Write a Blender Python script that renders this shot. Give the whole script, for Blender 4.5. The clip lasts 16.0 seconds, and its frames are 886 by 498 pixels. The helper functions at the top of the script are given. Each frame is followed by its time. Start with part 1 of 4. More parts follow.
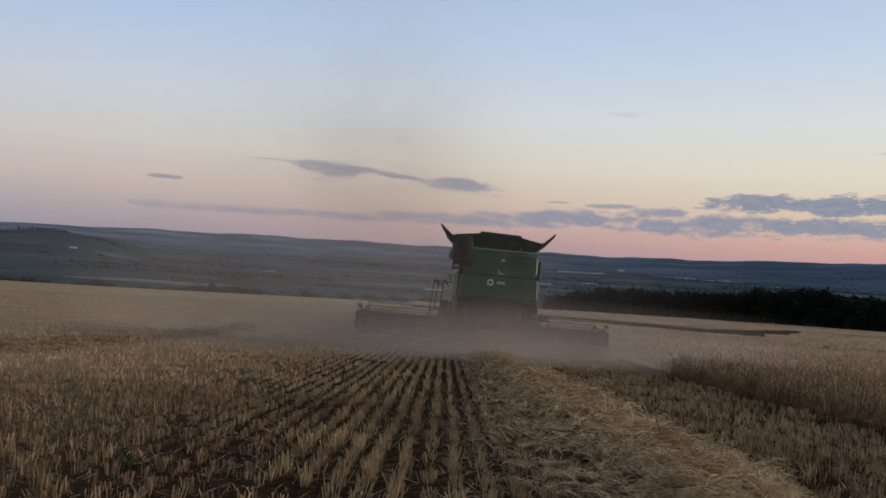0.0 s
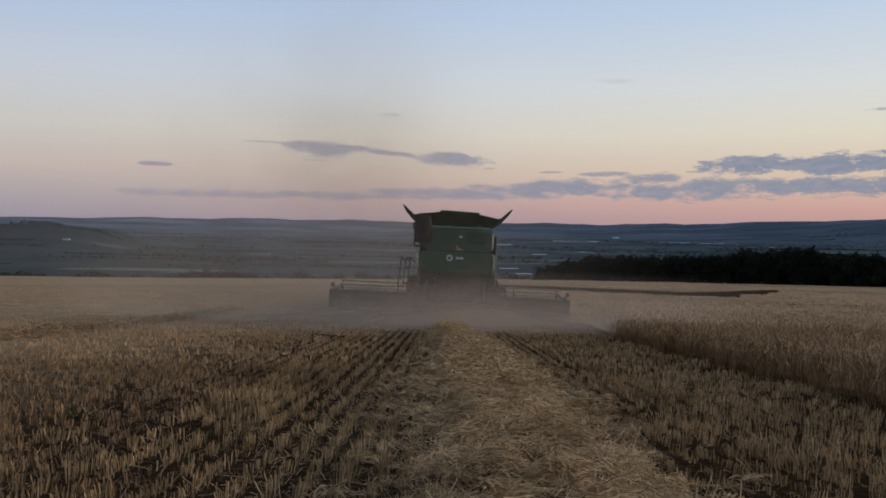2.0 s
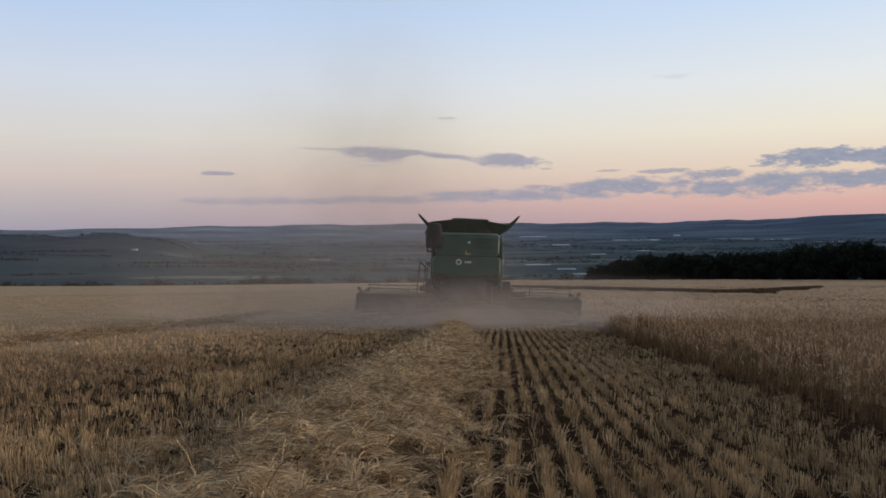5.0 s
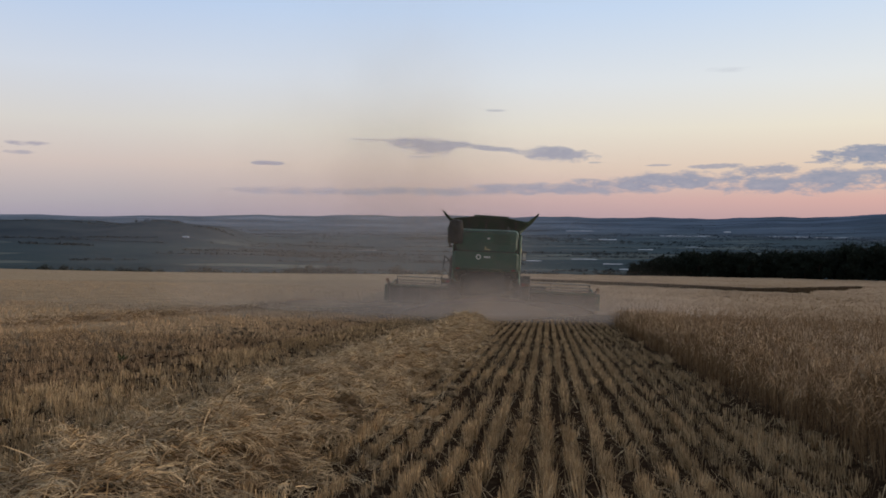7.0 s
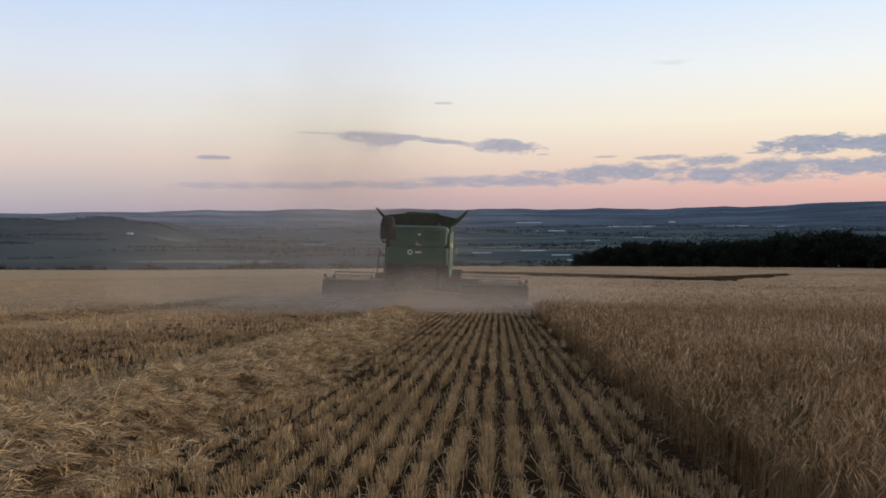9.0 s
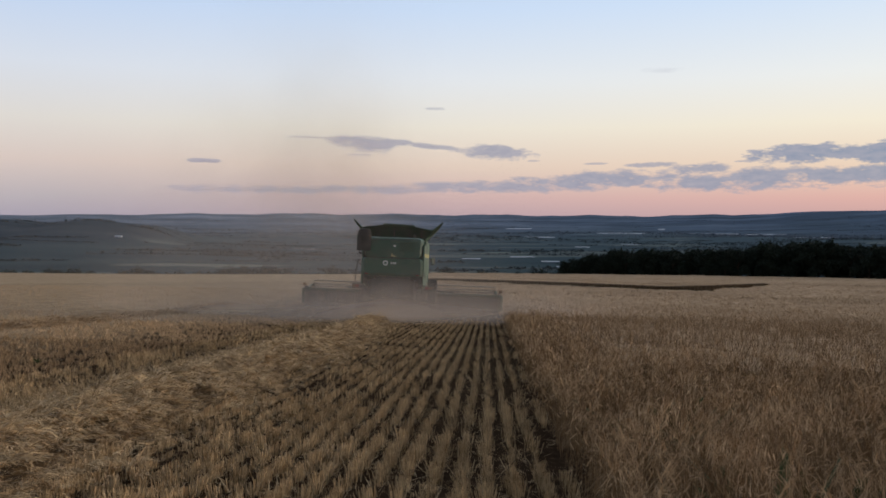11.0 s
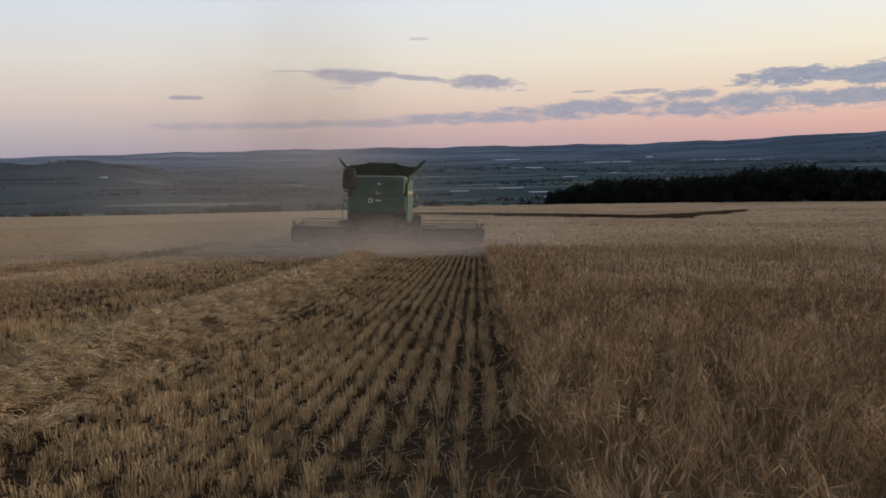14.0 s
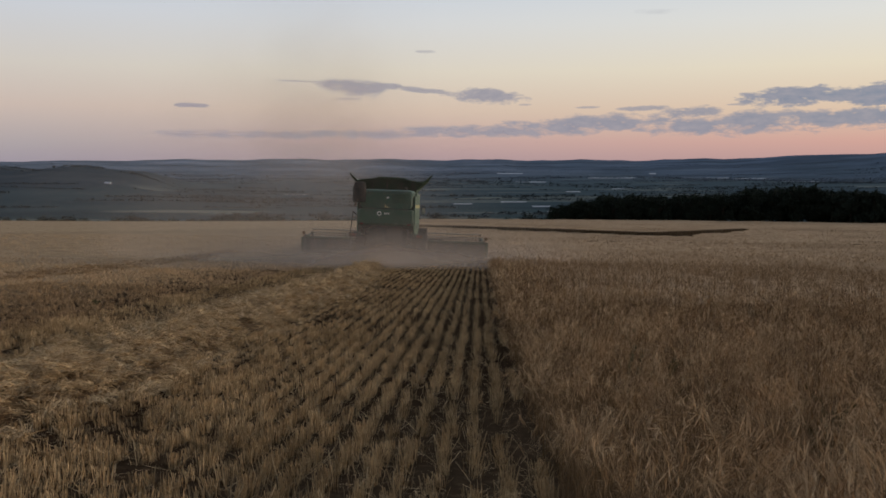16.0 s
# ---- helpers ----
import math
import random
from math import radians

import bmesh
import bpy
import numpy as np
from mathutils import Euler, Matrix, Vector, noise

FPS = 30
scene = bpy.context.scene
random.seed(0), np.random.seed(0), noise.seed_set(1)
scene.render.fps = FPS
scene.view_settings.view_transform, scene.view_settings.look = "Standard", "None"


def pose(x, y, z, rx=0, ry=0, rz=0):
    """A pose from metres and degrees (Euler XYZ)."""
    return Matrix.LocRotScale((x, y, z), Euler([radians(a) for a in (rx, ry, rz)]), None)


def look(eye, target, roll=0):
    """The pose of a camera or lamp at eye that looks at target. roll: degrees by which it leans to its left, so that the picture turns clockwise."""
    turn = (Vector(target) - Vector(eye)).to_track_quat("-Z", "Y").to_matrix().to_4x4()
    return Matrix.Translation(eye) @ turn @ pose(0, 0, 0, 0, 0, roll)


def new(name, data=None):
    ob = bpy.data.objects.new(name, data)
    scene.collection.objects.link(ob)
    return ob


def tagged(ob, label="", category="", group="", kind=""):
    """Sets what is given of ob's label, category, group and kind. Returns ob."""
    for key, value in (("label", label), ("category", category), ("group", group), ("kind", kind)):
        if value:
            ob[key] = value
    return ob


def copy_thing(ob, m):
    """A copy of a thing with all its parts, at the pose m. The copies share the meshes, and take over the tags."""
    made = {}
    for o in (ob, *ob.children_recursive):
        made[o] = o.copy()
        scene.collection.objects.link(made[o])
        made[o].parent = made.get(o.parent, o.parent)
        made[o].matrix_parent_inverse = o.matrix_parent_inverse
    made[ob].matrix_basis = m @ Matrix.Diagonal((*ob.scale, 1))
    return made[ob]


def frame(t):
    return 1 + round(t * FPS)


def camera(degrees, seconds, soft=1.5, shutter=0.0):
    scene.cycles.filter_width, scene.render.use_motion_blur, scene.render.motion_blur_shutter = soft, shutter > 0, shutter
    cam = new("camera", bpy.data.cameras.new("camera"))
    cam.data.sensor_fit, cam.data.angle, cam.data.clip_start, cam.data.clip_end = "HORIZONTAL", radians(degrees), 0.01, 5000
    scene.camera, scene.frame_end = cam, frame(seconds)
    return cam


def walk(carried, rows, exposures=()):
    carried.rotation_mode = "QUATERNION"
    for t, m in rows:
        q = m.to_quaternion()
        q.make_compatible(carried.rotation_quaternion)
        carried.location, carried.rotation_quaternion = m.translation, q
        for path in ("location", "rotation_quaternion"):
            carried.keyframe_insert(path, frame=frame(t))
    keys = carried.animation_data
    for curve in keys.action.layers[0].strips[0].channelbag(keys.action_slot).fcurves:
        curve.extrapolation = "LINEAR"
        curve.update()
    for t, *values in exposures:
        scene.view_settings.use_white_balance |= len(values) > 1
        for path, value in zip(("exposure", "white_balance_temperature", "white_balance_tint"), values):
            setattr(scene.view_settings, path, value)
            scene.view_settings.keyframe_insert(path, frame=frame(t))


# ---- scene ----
# World: x across the drill rows, y along them (the way the combine drives), z up.

# ---------------------------------------------------------------- camera
cam = camera(57.1, 16.0, soft=1.7, shutter=0.0)
# seconds, x, y, z, yaw to the left, pitch up, lean
PATH = [
    (0, -2.48, -29.56, 1.65, -0.85, -0.18, 3.44),
    (0.5, -2.08, -29.84, 1.70, 2.67, -0.59, 4.15),
    (1, -1.76, -30.33, 1.73, 3.91, -0.42, 2.51),
    (1.5, -1.41, -30.99, 1.78, 1.87, -0.95, 1.87),
    (2, -1.18, -31.49, 1.85, -1.24, -1.92, 0.87),
    (2.5, -0.92, -31.90, 1.91, -3.42, -2.38, -0.99),
    (3, -0.57, -32.31, 1.94, -2.53, -2.40, -0.40),
    (3.5, -0.24, -32.76, 1.97, 0.12, -2.43, -0.36),
    (4, 0.11, -33.18, 1.99, 1.11, -1.42, -1.10),
    (6.5, 1.75, -35.69, 2.21, 5.57, -2.46, 0.70),
    (7, 2.03, -36.08, 2.25, 6.08, -2.31, 0.39),
    (7.5, 2.32, -36.41, 2.30, 6.62, -3.53, 0.94),
    (8, 2.59, -36.80, 2.34, 6.53, -3.34, 0.00),
    (8.5, 2.80, -37.24, 2.39, 3.93, -3.06, -0.82),
    (9, 3.02, -37.69, 2.44, 2.59, -2.80, -0.25),
    (11.5, 3.98, -39.22, 2.86, 1.81, -2.42, 0.19),
    (12, 4.09, -39.55, 2.90, 2.31, -3.48, -0.65),
    (12.5, 4.17, -39.87, 2.92, 4.07, -4.89, -0.39),
    (13, 4.23, -40.15, 2.95, 4.85, -5.69, -0.77),
    (13.5, 4.20, -40.42, 3.00, 3.18, -6.10, -1.45),
    (14, 4.18, -40.67, 3.05, 1.16, -7.15, -1.13),
    (14.5, 4.19, -40.97, 3.10, 0.22, -9.25, -1.52),
    (15, 4.02, -41.42, 3.16, -0.43, -10.09, -0.56),
    (15.5, 4.06, -41.88, 3.19, 0.61, -7.73, 0.28),
    (16, 4.04, -42.31, 3.26, 1.27, -6.28, 0.07),
]


def eye_pose(x, y, z, yaw, pitch, lean):
    a, p = radians(yaw), radians(pitch)
    ahead = Vector((-math.sin(a) * math.cos(p), math.cos(a) * math.cos(p), math.sin(p)))
    return look((x, y, z), Vector((x, y, z)) + 10 * ahead, lean)


walk(cam, [(r[0], eye_pose(*r[1:])) for r in PATH], exposures=[(0, -0.2, 6050, 10), (1, -0.15, 6050, 10), (1.5, -0.28, 6050, 10), (2, -0.24, 6050, 10), (2.5, -0.3, 6050, 10), (3, -0.12, 6050, 10), (4, -0.05, 6050, 10), (6.5, 0.06, 6100, 10), (7, -0.03, 6100, 10), (7.5, 0.05, 6100, 10), (8, 0.22, 6150, 10), (8.5, 0.02, 6150, 10), (9, 0.17, 6200, 10), (11.5, 0.05, 6150, 10), (12, 0.04, 6150, 10), (12.5, 0.22, 6150, 10), (13, 0.3, 6150, 10), (13.5, 0.14, 6200, 10), (14, 0.06, 6200, 10), (14.5, 0.32, 6200, 10), (15, 0.52, 6200, 10), (15.5, 0.28, 6150, 10), (16, -0.17, 6400, 10)])

# ---------------------------------------------------------------- sky and light
SKEW = 0.022            # the drill rows lean this much from the y axis
EDGE = 5.46             # x of the cut edge of the standing crop at the header


class Nodes:
    """Small helper to wire shader nodes."""

    def __init__(self, tree):
        self.tree = tree
        tree.nodes.clear()

    def add(self, kind, **values):
        n = self.tree.nodes.new(kind)
        for k, v in values.items():
            if k == "operation":
                n.operation = v
            elif k == "blend":
                n.data_type, n.blend_type = "RGBA", v
        return n

    def link(self, a, b):
        self.tree.links.new(a, b)

    def math(self, op, a, b=None, clamp=False):
        n = self.tree.nodes.new("ShaderNodeMath")
        n.operation, n.use_clamp = op, clamp
        for i, v in enumerate((a, b)):
            if v is None:
                continue
            if isinstance(v, (int, float)):
                n.inputs[i].default_value = v
            else:
                self.link(v, n.inputs[i])
        return n.outputs[0]

    def mix(self, fac, a, b, blend="MIX"):
        n = self.tree.nodes.new("ShaderNodeMix")
        n.data_type, n.blend_type = "RGBA", blend
        for s, v in zip((n.inputs[0], n.inputs[6], n.inputs[7]), (fac, a, b)):
            if isinstance(v, (int, float)):
                s.default_value = v
            elif isinstance(v, tuple):
                s.default_value = (*v, 1)
            else:
                self.link(v, s)
        return n.outputs[2]

    def noise(self, vec, scale, detail=4.0, rough=0.55):
        n = self.tree.nodes.new("ShaderNodeTexNoise")
        n.inputs["Scale"].default_value = scale
        n.inputs["Detail"].default_value = detail
        n.inputs["Roughness"].default_value = rough
        if vec is not None:
            self.link(vec, n.inputs["Vector"])
        return n.outputs["Fac"]

    def ramp(self, fac, stops):
        n = self.tree.nodes.new("ShaderNodeValToRGB")
        e = n.color_ramp.elements
        while len(e) < len(stops):
            e.new(0.5)
        for el, (p, c) in zip(e, stops):
            el.position, el.color = p, (*c, 1)
        self.link(fac, n.inputs[0])
        return n.outputs[0]


def srgb(r, g, b):
    f = lambda v: (v / 255 / 12.92) if v <= 10 else ((v / 255 + 0.055) / 1.055) ** 2.4
    return (f(r), f(g), f(b))


def make_world():
    w = bpy.data.worlds.new("dusk_sky")
    scene.world = w
    w.use_nodes = True
    n = Nodes(w.node_tree)
    co = n.add("ShaderNodeTexCoord")
    sep = n.add("ShaderNodeSeparateXYZ")
    n.link(co.outputs["Generated"], sep.inputs[0])
    x, y, z = sep.outputs
    az = n.math("MULTIPLY", n.math("ARCTAN2", x, y), 57.29578)
    el = n.math("MULTIPLY", n.math("ARCSINE", z), 57.29578)
    # vertical colour: the two columns are the sky away from and towards the afterglow
    f = n.math("DIVIDE", n.math("ADD", el, 2.0), 50.0, clamp=True)
    at = lambda e: (e + 2.0) / 50.0
    left = n.ramp(f, [(at(-0.5), srgb(164, 154, 166)), (at(1.2), srgb(186, 174, 174)), (at(3.4), srgb(214, 195, 183)),
                      (at(6.0), srgb(220, 212, 201)), (at(9.5), srgb(214, 217, 222)), (at(14), srgb(192, 208, 230)),
                      (at(24), srgb(162, 184, 214)), (at(46), srgb(150, 160, 178))])
    right = n.ramp(f, [(at(-0.5), srgb(196, 156, 152)), (at(1.2), srgb(226, 174, 158)), (at(3.2), srgb(236, 207, 178)),
                       (at(6), srgb(245, 232, 205)), (at(9), srgb(238, 236, 227)), (at(14), srgb(212, 225, 238)),
                       (at(24), srgb(172, 192, 219)), (at(46), srgb(156, 166, 182))])
    side = n.math("DIVIDE", n.math("ADD", az, 28.0), 62.0, clamp=True)
    sky = n.mix(side, left, right)
    # the side away from the glow is a dull violet blue
    behind = n.math("MULTIPLY", n.math("ADD", n.math("MULTIPLY", y, -1.0), -0.1, clamp=True), 1.4, clamp=True)
    sky = n.mix(n.math("MULTIPLY", behind, 0.7), sky, srgb(134, 128, 130))
    # clouds: flat-based banks with torn, puffed rims
    comb = n.add("ShaderNodeCombineXYZ")
    n.link(n.math("MULTIPLY", az, 0.55), comb.inputs[0])
    n.link(n.math("MULTIPLY", el, 1.5), comb.inputs[1])
    big = n.math("SUBTRACT", n.noise(comb.outputs[0], 0.8, 3.0, 0.5), 0.5)
    fine = n.math("SUBTRACT", n.noise(comb.outputs[0], 2.0, 4.0, 0.5), 0.5)
    shred = n.math("SUBTRACT", n.noise(comb.outputs[0], 5.5, 5.0, 0.6), 0.5)
    wob = n.math("ADD", n.math("ADD", n.math("MULTIPLY", big, 2.6), n.math("MULTIPLY", fine, 2.1)), n.math("MULTIPLY", shred, 0.9))
    total = None
    # azimuth, elevation, half width, half height, slope, sharpness, density
    for a, e, w2, h2, slope, sharp, dense in CLOUDS:
        da = n.math("SUBTRACT", az, a)
        de = n.math("SUBTRACT", n.math("SUBTRACT", el, e), n.math("MULTIPLY", da, slope))
        r = n.math("ADD", n.math("POWER", n.math("ABSOLUTE", n.math("DIVIDE", da, w2)), 3.0),
                   n.math("POWER", n.math("ABSOLUTE", n.math("DIVIDE", de, h2)), 2.0))
        m = n.math("MULTIPLY", n.math("SUBTRACT", n.math("ADD", 1.0, wob), r), sharp, clamp=True)
        m = n.math("MULTIPLY", m, dense)
        total = m if total is None else n.math("MAXIMUM", total, m)
    shade = n.mix(side, srgb(160, 152, 165), srgb(134, 146, 164))
    shade = n.mix(n.math("ADD", n.math("MULTIPLY", fine, 1.6), 0.25, clamp=True), shade, srgb(176, 170, 176))
    sky = n.mix(total, sky, shade)
    bg = n.add("ShaderNodeBackground")
    n.link(sky, bg.inputs[0])
    bg.inputs[1].default_value = 1.0
    out = n.add("ShaderNodeOutputWorld")
    n.link(bg.outputs[0], out.inputs[0])


CLOUDS = [
    # the torn cloud over the combine: ragged western half, thin neck, lens-shaped eastern half
    (-7.5, 4.88, 2.6, 0.58, -0.06, 1.2, 0.85), (-9.6, 5.24, 3.4, 0.07, -0.02, 1.3, 0.6), (-5.2, 5.02, 2.0, 0.20, -0.05, 1.5, 0.8), (-2.8, 4.76, 3.0, 0.20, -0.07, 1.4, 0.75),
    (1.6, 4.36, 3.0, 0.54, -0.07, 1.3, 0.85), (4.4, 3.76, 0.5, 0.08, 0.0, 1.2, 0.5), (-7.8, 4.13, 0.9, 0.08, 0.0, 1.6, 0.6),
    (-17.9, 3.54, 1.4, 0.15, 0.0, 1.8, 0.8), (-33.0, 4.4, 1.3, 0.2, 0.0, 1.2, 0.8), (-33.6, 3.8, 0.9, 0.15, 0.0, 1.0, 0.7),
    # long low bank
    (-9.0, 1.72, 13.0, 0.32, 0.005, 1.0, 0.75), (2.0, 1.95, 8.0, 0.48, 0.015, 1.1, 0.85), (9.0, 2.40, 6.5, 0.74, 0.05, 1.2, 0.9),
    (12.4, 3.42, 1.7, 0.20, 0.02, 1.4, 0.75), (8.7, 3.55, 0.9, 0.08, 0.02, 1.4, 0.6), (15.4, 3.10, 2.3, 0.44, 0.05, 1.4, 0.85), (18.4, 3.6, 0.9, 0.07, 0.0, 1.4, 0.6),
    (18.5, 2.38, 6.2, 0.80, 0.03, 1.2, 0.9), (26.0, 2.55, 8.4, 0.74, 0.02, 1.4, 0.9), (36.0, 2.5, 8.0, 0.6, 0.0, 1.6, 0.9),
    (22.8, 4.02, 4.8, 0.62, 0.03, 1.8, 0.95), (29.0, 4.12, 5.8, 0.80, 0.02, 1.9, 0.95), (36.0, 3.9, 6.0, 0.7, 0.0, 1.9, 0.95),
    (29.4, 7.33, 1.3, 0.13, 0.0, 1.2, 0.6), (-2.5, 7.35, 0.8, 0.13, 0.0, 1.2, 0.5), (13.0, 9.7, 1.6, 0.2, 0.0, 0.3, 0.5),
]
make_world()

glow = new("sun", bpy.data.lights.new("sun", "SUN"))
glow.data.energy, glow.data.angle, glow.data.color = 2.6, radians(22), (1.0, 0.775, 0.60)
glow.matrix_world = look((400, 160, 52), (0, 0, 0))


# ---------------------------------------------------------------- materials
def material(name, dark, light, scale=4.0, rough=0.9, metal=0.0, bump=0.0, island=0.0, stain_or_shade=None, patch_scale=0.7, patch_amount=0.5,
             stretch=(1, 1, 1), per_object=0.0, spec=0.08):
    m = bpy.data.materials.new(name)
    m.use_nodes = True
    n = Nodes(m.node_tree)
    co = n.add("ShaderNodeTexCoord")
    mp = n.add("ShaderNodeMapping")
    mp.inputs["Scale"].default_value = stretch
    n.link(co.outputs["Object"], mp.inputs[0])
    v = mp.outputs[0]
    g = n.noise(v, scale, 6.0, 0.6)
    fac = n.math("MULTIPLY", n.math("SUBTRACT", g, 0.3), 2.4, clamp=True)
    if island:
        geo = n.add("ShaderNodeNewGeometry")
        fac = n.math("ADD", n.math("MULTIPLY", fac, 1 - island), n.math("MULTIPLY", geo.outputs["Random Per Island"], island))
    if per_object:
        info = n.add("ShaderNodeObjectInfo")
        fac = n.math("ADD", n.math("MULTIPLY", fac, 1 - per_object), n.math("MULTIPLY", info.outputs["Random"], per_object))
    col = n.mix(fac, dark, light)
    if stain_or_shade:
        s = n.noise(v, patch_scale, 5.0, 0.65)
        k = n.math("MULTIPLY", n.math("MULTIPLY", n.math("SUBTRACT", s, 0.45), 5.0, clamp=True), patch_amount)
        col = n.mix(k, col, stain_or_shade)
    b = n.add("ShaderNodeBsdfPrincipled")
    n.link(col, b.inputs["Base Color"])
    b.inputs["Metallic"].default_value = metal
    b.inputs["Specular IOR Level"].default_value = spec
    r = n.math("ADD", n.math("MULTIPLY", g, 0.25), rough - 0.12, clamp=True)
    n.link(r, b.inputs["Roughness"])
    if bump:
        bp = n.add("ShaderNodeBump")
        bp.inputs["Strength"].default_value = 0.8
        bp.inputs["Distance"].default_value = bump
        n.link(n.noise(v, scale * 3, 5.0), bp.inputs["Height"])
        n.link(bp.outputs[0], b.inputs["Normal"])
    out = n.add("ShaderNodeOutputMaterial")
    n.link(b.outputs[0], out.inputs[0])
    return m


STRAW = material("stubble_straw", (0.17, 0.112, 0.052), (0.90, 0.655, 0.36), 7.0, 0.75, island=0.55, stain_or_shade=(0.17, 0.11, 0.05), patch_scale=0.9, patch_amount=0.6)
MIDSTUBBLE = material("brown_stubble_straw", (0.15, 0.097, 0.050), (0.62, 0.435, 0.245), 1.3, 0.8, island=0.7, stain_or_shade=(0.18, 0.115, 0.06), patch_scale=0.9, patch_amount=0.5)
SWATH = material("swath_straw", (0.10, 0.060, 0.026), (0.95, 0.69, 0.37), 9.0, 0.65, island=0.45, stain_or_shade=(0.15, 0.088, 0.04), patch_scale=2.0, patch_amount=0.6)
# dark patches, alike on stems and ears, paint in the crop's shaded hollows
CROP = material("ripe_crop", (0.055, 0.032, 0.014), (0.46, 0.30, 0.150), 5.0, 0.75, island=0.35, stain_or_shade=(0.055, 0.030, 0.013), patch_scale=2.2, patch_amount=0.85)
EAR = material("ripe_ear", (0.20, 0.120, 0.058), (0.98, 0.71, 0.41), 3.6, 0.8, island=0.25, stain_or_shade=(0.16, 0.092, 0.042), patch_scale=2.2, patch_amount=0.7)
CANOPY = material("crop_canopy", (0.235, 0.152, 0.080), (0.46, 0.320, 0.185), 1.6, 0.95, bump=0.12, stain_or_shade=(0.21, 0.136, 0.070), patch_scale=0.06, patch_amount=0.6)
# foot leaves kept dark to stand for shade at the tufts' bases
FOOT = material("withered_shade_leaf", (0.040, 0.025, 0.013), (0.15, 0.097, 0.050), 6.0, 0.9, island=0.5)
GREEN = material("green_paint", (0.007, 0.054, 0.026), (0.016, 0.090, 0.044), 1.2, 0.5, stain_or_shade=(0.12, 0.105, 0.075), patch_scale=1.1, patch_amount=0.35, spec=0.5)
# darker copy of the green paint, shade put into its colour
SHADEDGREEN = material("shaded_green_paint", (0.010, 0.035, 0.016), (0.018, 0.055, 0.024), 1.5, 0.55, stain_or_shade=(0.10, 0.09, 0.065), patch_scale=0.9, patch_amount=0.3)
BLACK = material("black_steel", (0.012, 0.012, 0.013), (0.035, 0.033, 0.03), 2.5, 0.6, stain_or_shade=(0.13, 0.105, 0.075), patch_scale=1.4, patch_amount=0.4)
RUBBER = material("dusty_rubber", (0.012, 0.012, 0.012), (0.05, 0.045, 0.038), 3.0, 0.85, bump=0.01)
YELLOW = material("yellow_paint", (0.22, 0.15, 0.02), (0.34, 0.25, 0.05), 2.0, 0.5, stain_or_shade=(0.2, 0.15, 0.09), patch_amount=0.5)
STEEL = material("worn_steel", (0.20, 0.18, 0.16), (0.42, 0.40, 0.37), 5.0, 0.5, 0.6, stain_or_shade=(0.16, 0.12, 0.08), patch_amount=0.5)
MESH = material("dusty_screen", (0.05, 0.05, 0.045), (0.15, 0.14, 0.12), 6.0, 0.8)
WHITE = material("white_decal", (0.45, 0.48, 0.43), (0.66, 0.68, 0.62), 6.0, 0.6)
DECAL = material("yellow_decal", (0.30, 0.28, 0.13), (0.45, 0.43, 0.22), 6.0, 0.6)
REDLENS = material("red_lens", (0.13, 0.008, 0.008), (0.2, 0.015, 0.012), 6.0, 0.25, spec=0.6)
AMBER = material("amber_lens", (0.12, 0.045, 0.008), (0.17, 0.07, 0.012), 6.0, 0.25, spec=0.6)
# under-straw darkened to stand for the shade in the windrow's gaps
MOUND = material("shaded_straw", (0.035, 0.021, 0.010), (0.13, 0.083, 0.038), 5.0, 0.9, bump=0.02)
FARSTUBBLE = material("far_stubble_straw", (0.36, 0.25, 0.14), (0.66, 0.48, 0.285), 0.5, 0.9, island=0.5, stain_or_shade=(0.36, 0.25, 0.14), patch_scale=0.25, patch_amount=0.5)
GLASS = material("dark_cab_glass", (0.01, 0.012, 0.014), (0.02, 0.022, 0.025), 1.0, 0.16, spec=0.8)
MIRROR = material("mirror_glass", (0.55, 0.57, 0.6), (0.6, 0.62, 0.65), 1.0, 0.14, 1.0)
REELTUBE = material("reel_tube", (0.22, 0.20, 0.16), (0.38, 0.35, 0.28), 3.0, 0.6, 0.3)
DUST = material("chaff_dust", (0.40, 0.32, 0.24), (0.70, 0.58, 0.45), 1.0, 1.0, island=0.7, spec=0.05)
LEAF = material("tree_leaf", (0.014, 0.020, 0.014), (0.024, 0.032, 0.022), 0.4, 0.8, island=0.4)
BARK = material("bark", (0.03, 0.024, 0.018), (0.07, 0.055, 0.04), 3.0, 0.95, bump=0.03)
# far leaves: distance haze is put into these paler, bluer colours
FARLEAF = material("hazed_hedge_leaf", (0.044, 0.056, 0.062), (0.070, 0.084, 0.090), 0.05, 0.9, island=0.5)
FARWOOD = material("hazed_wood_leaf", (0.082, 0.104, 0.130), (0.120, 0.146, 0.176), 0.02, 0.9, island=0.4)
WEED = material("weed_leaf", (0.025, 0.038, 0.012), (0.06, 0.078, 0.028), 6.0, 0.7, island=0.5)
ROOF = material("pale_sheeting", (0.30, 0.32, 0.34), (0.54, 0.56, 0.58), 0.05, 0.35, spec=0.6)


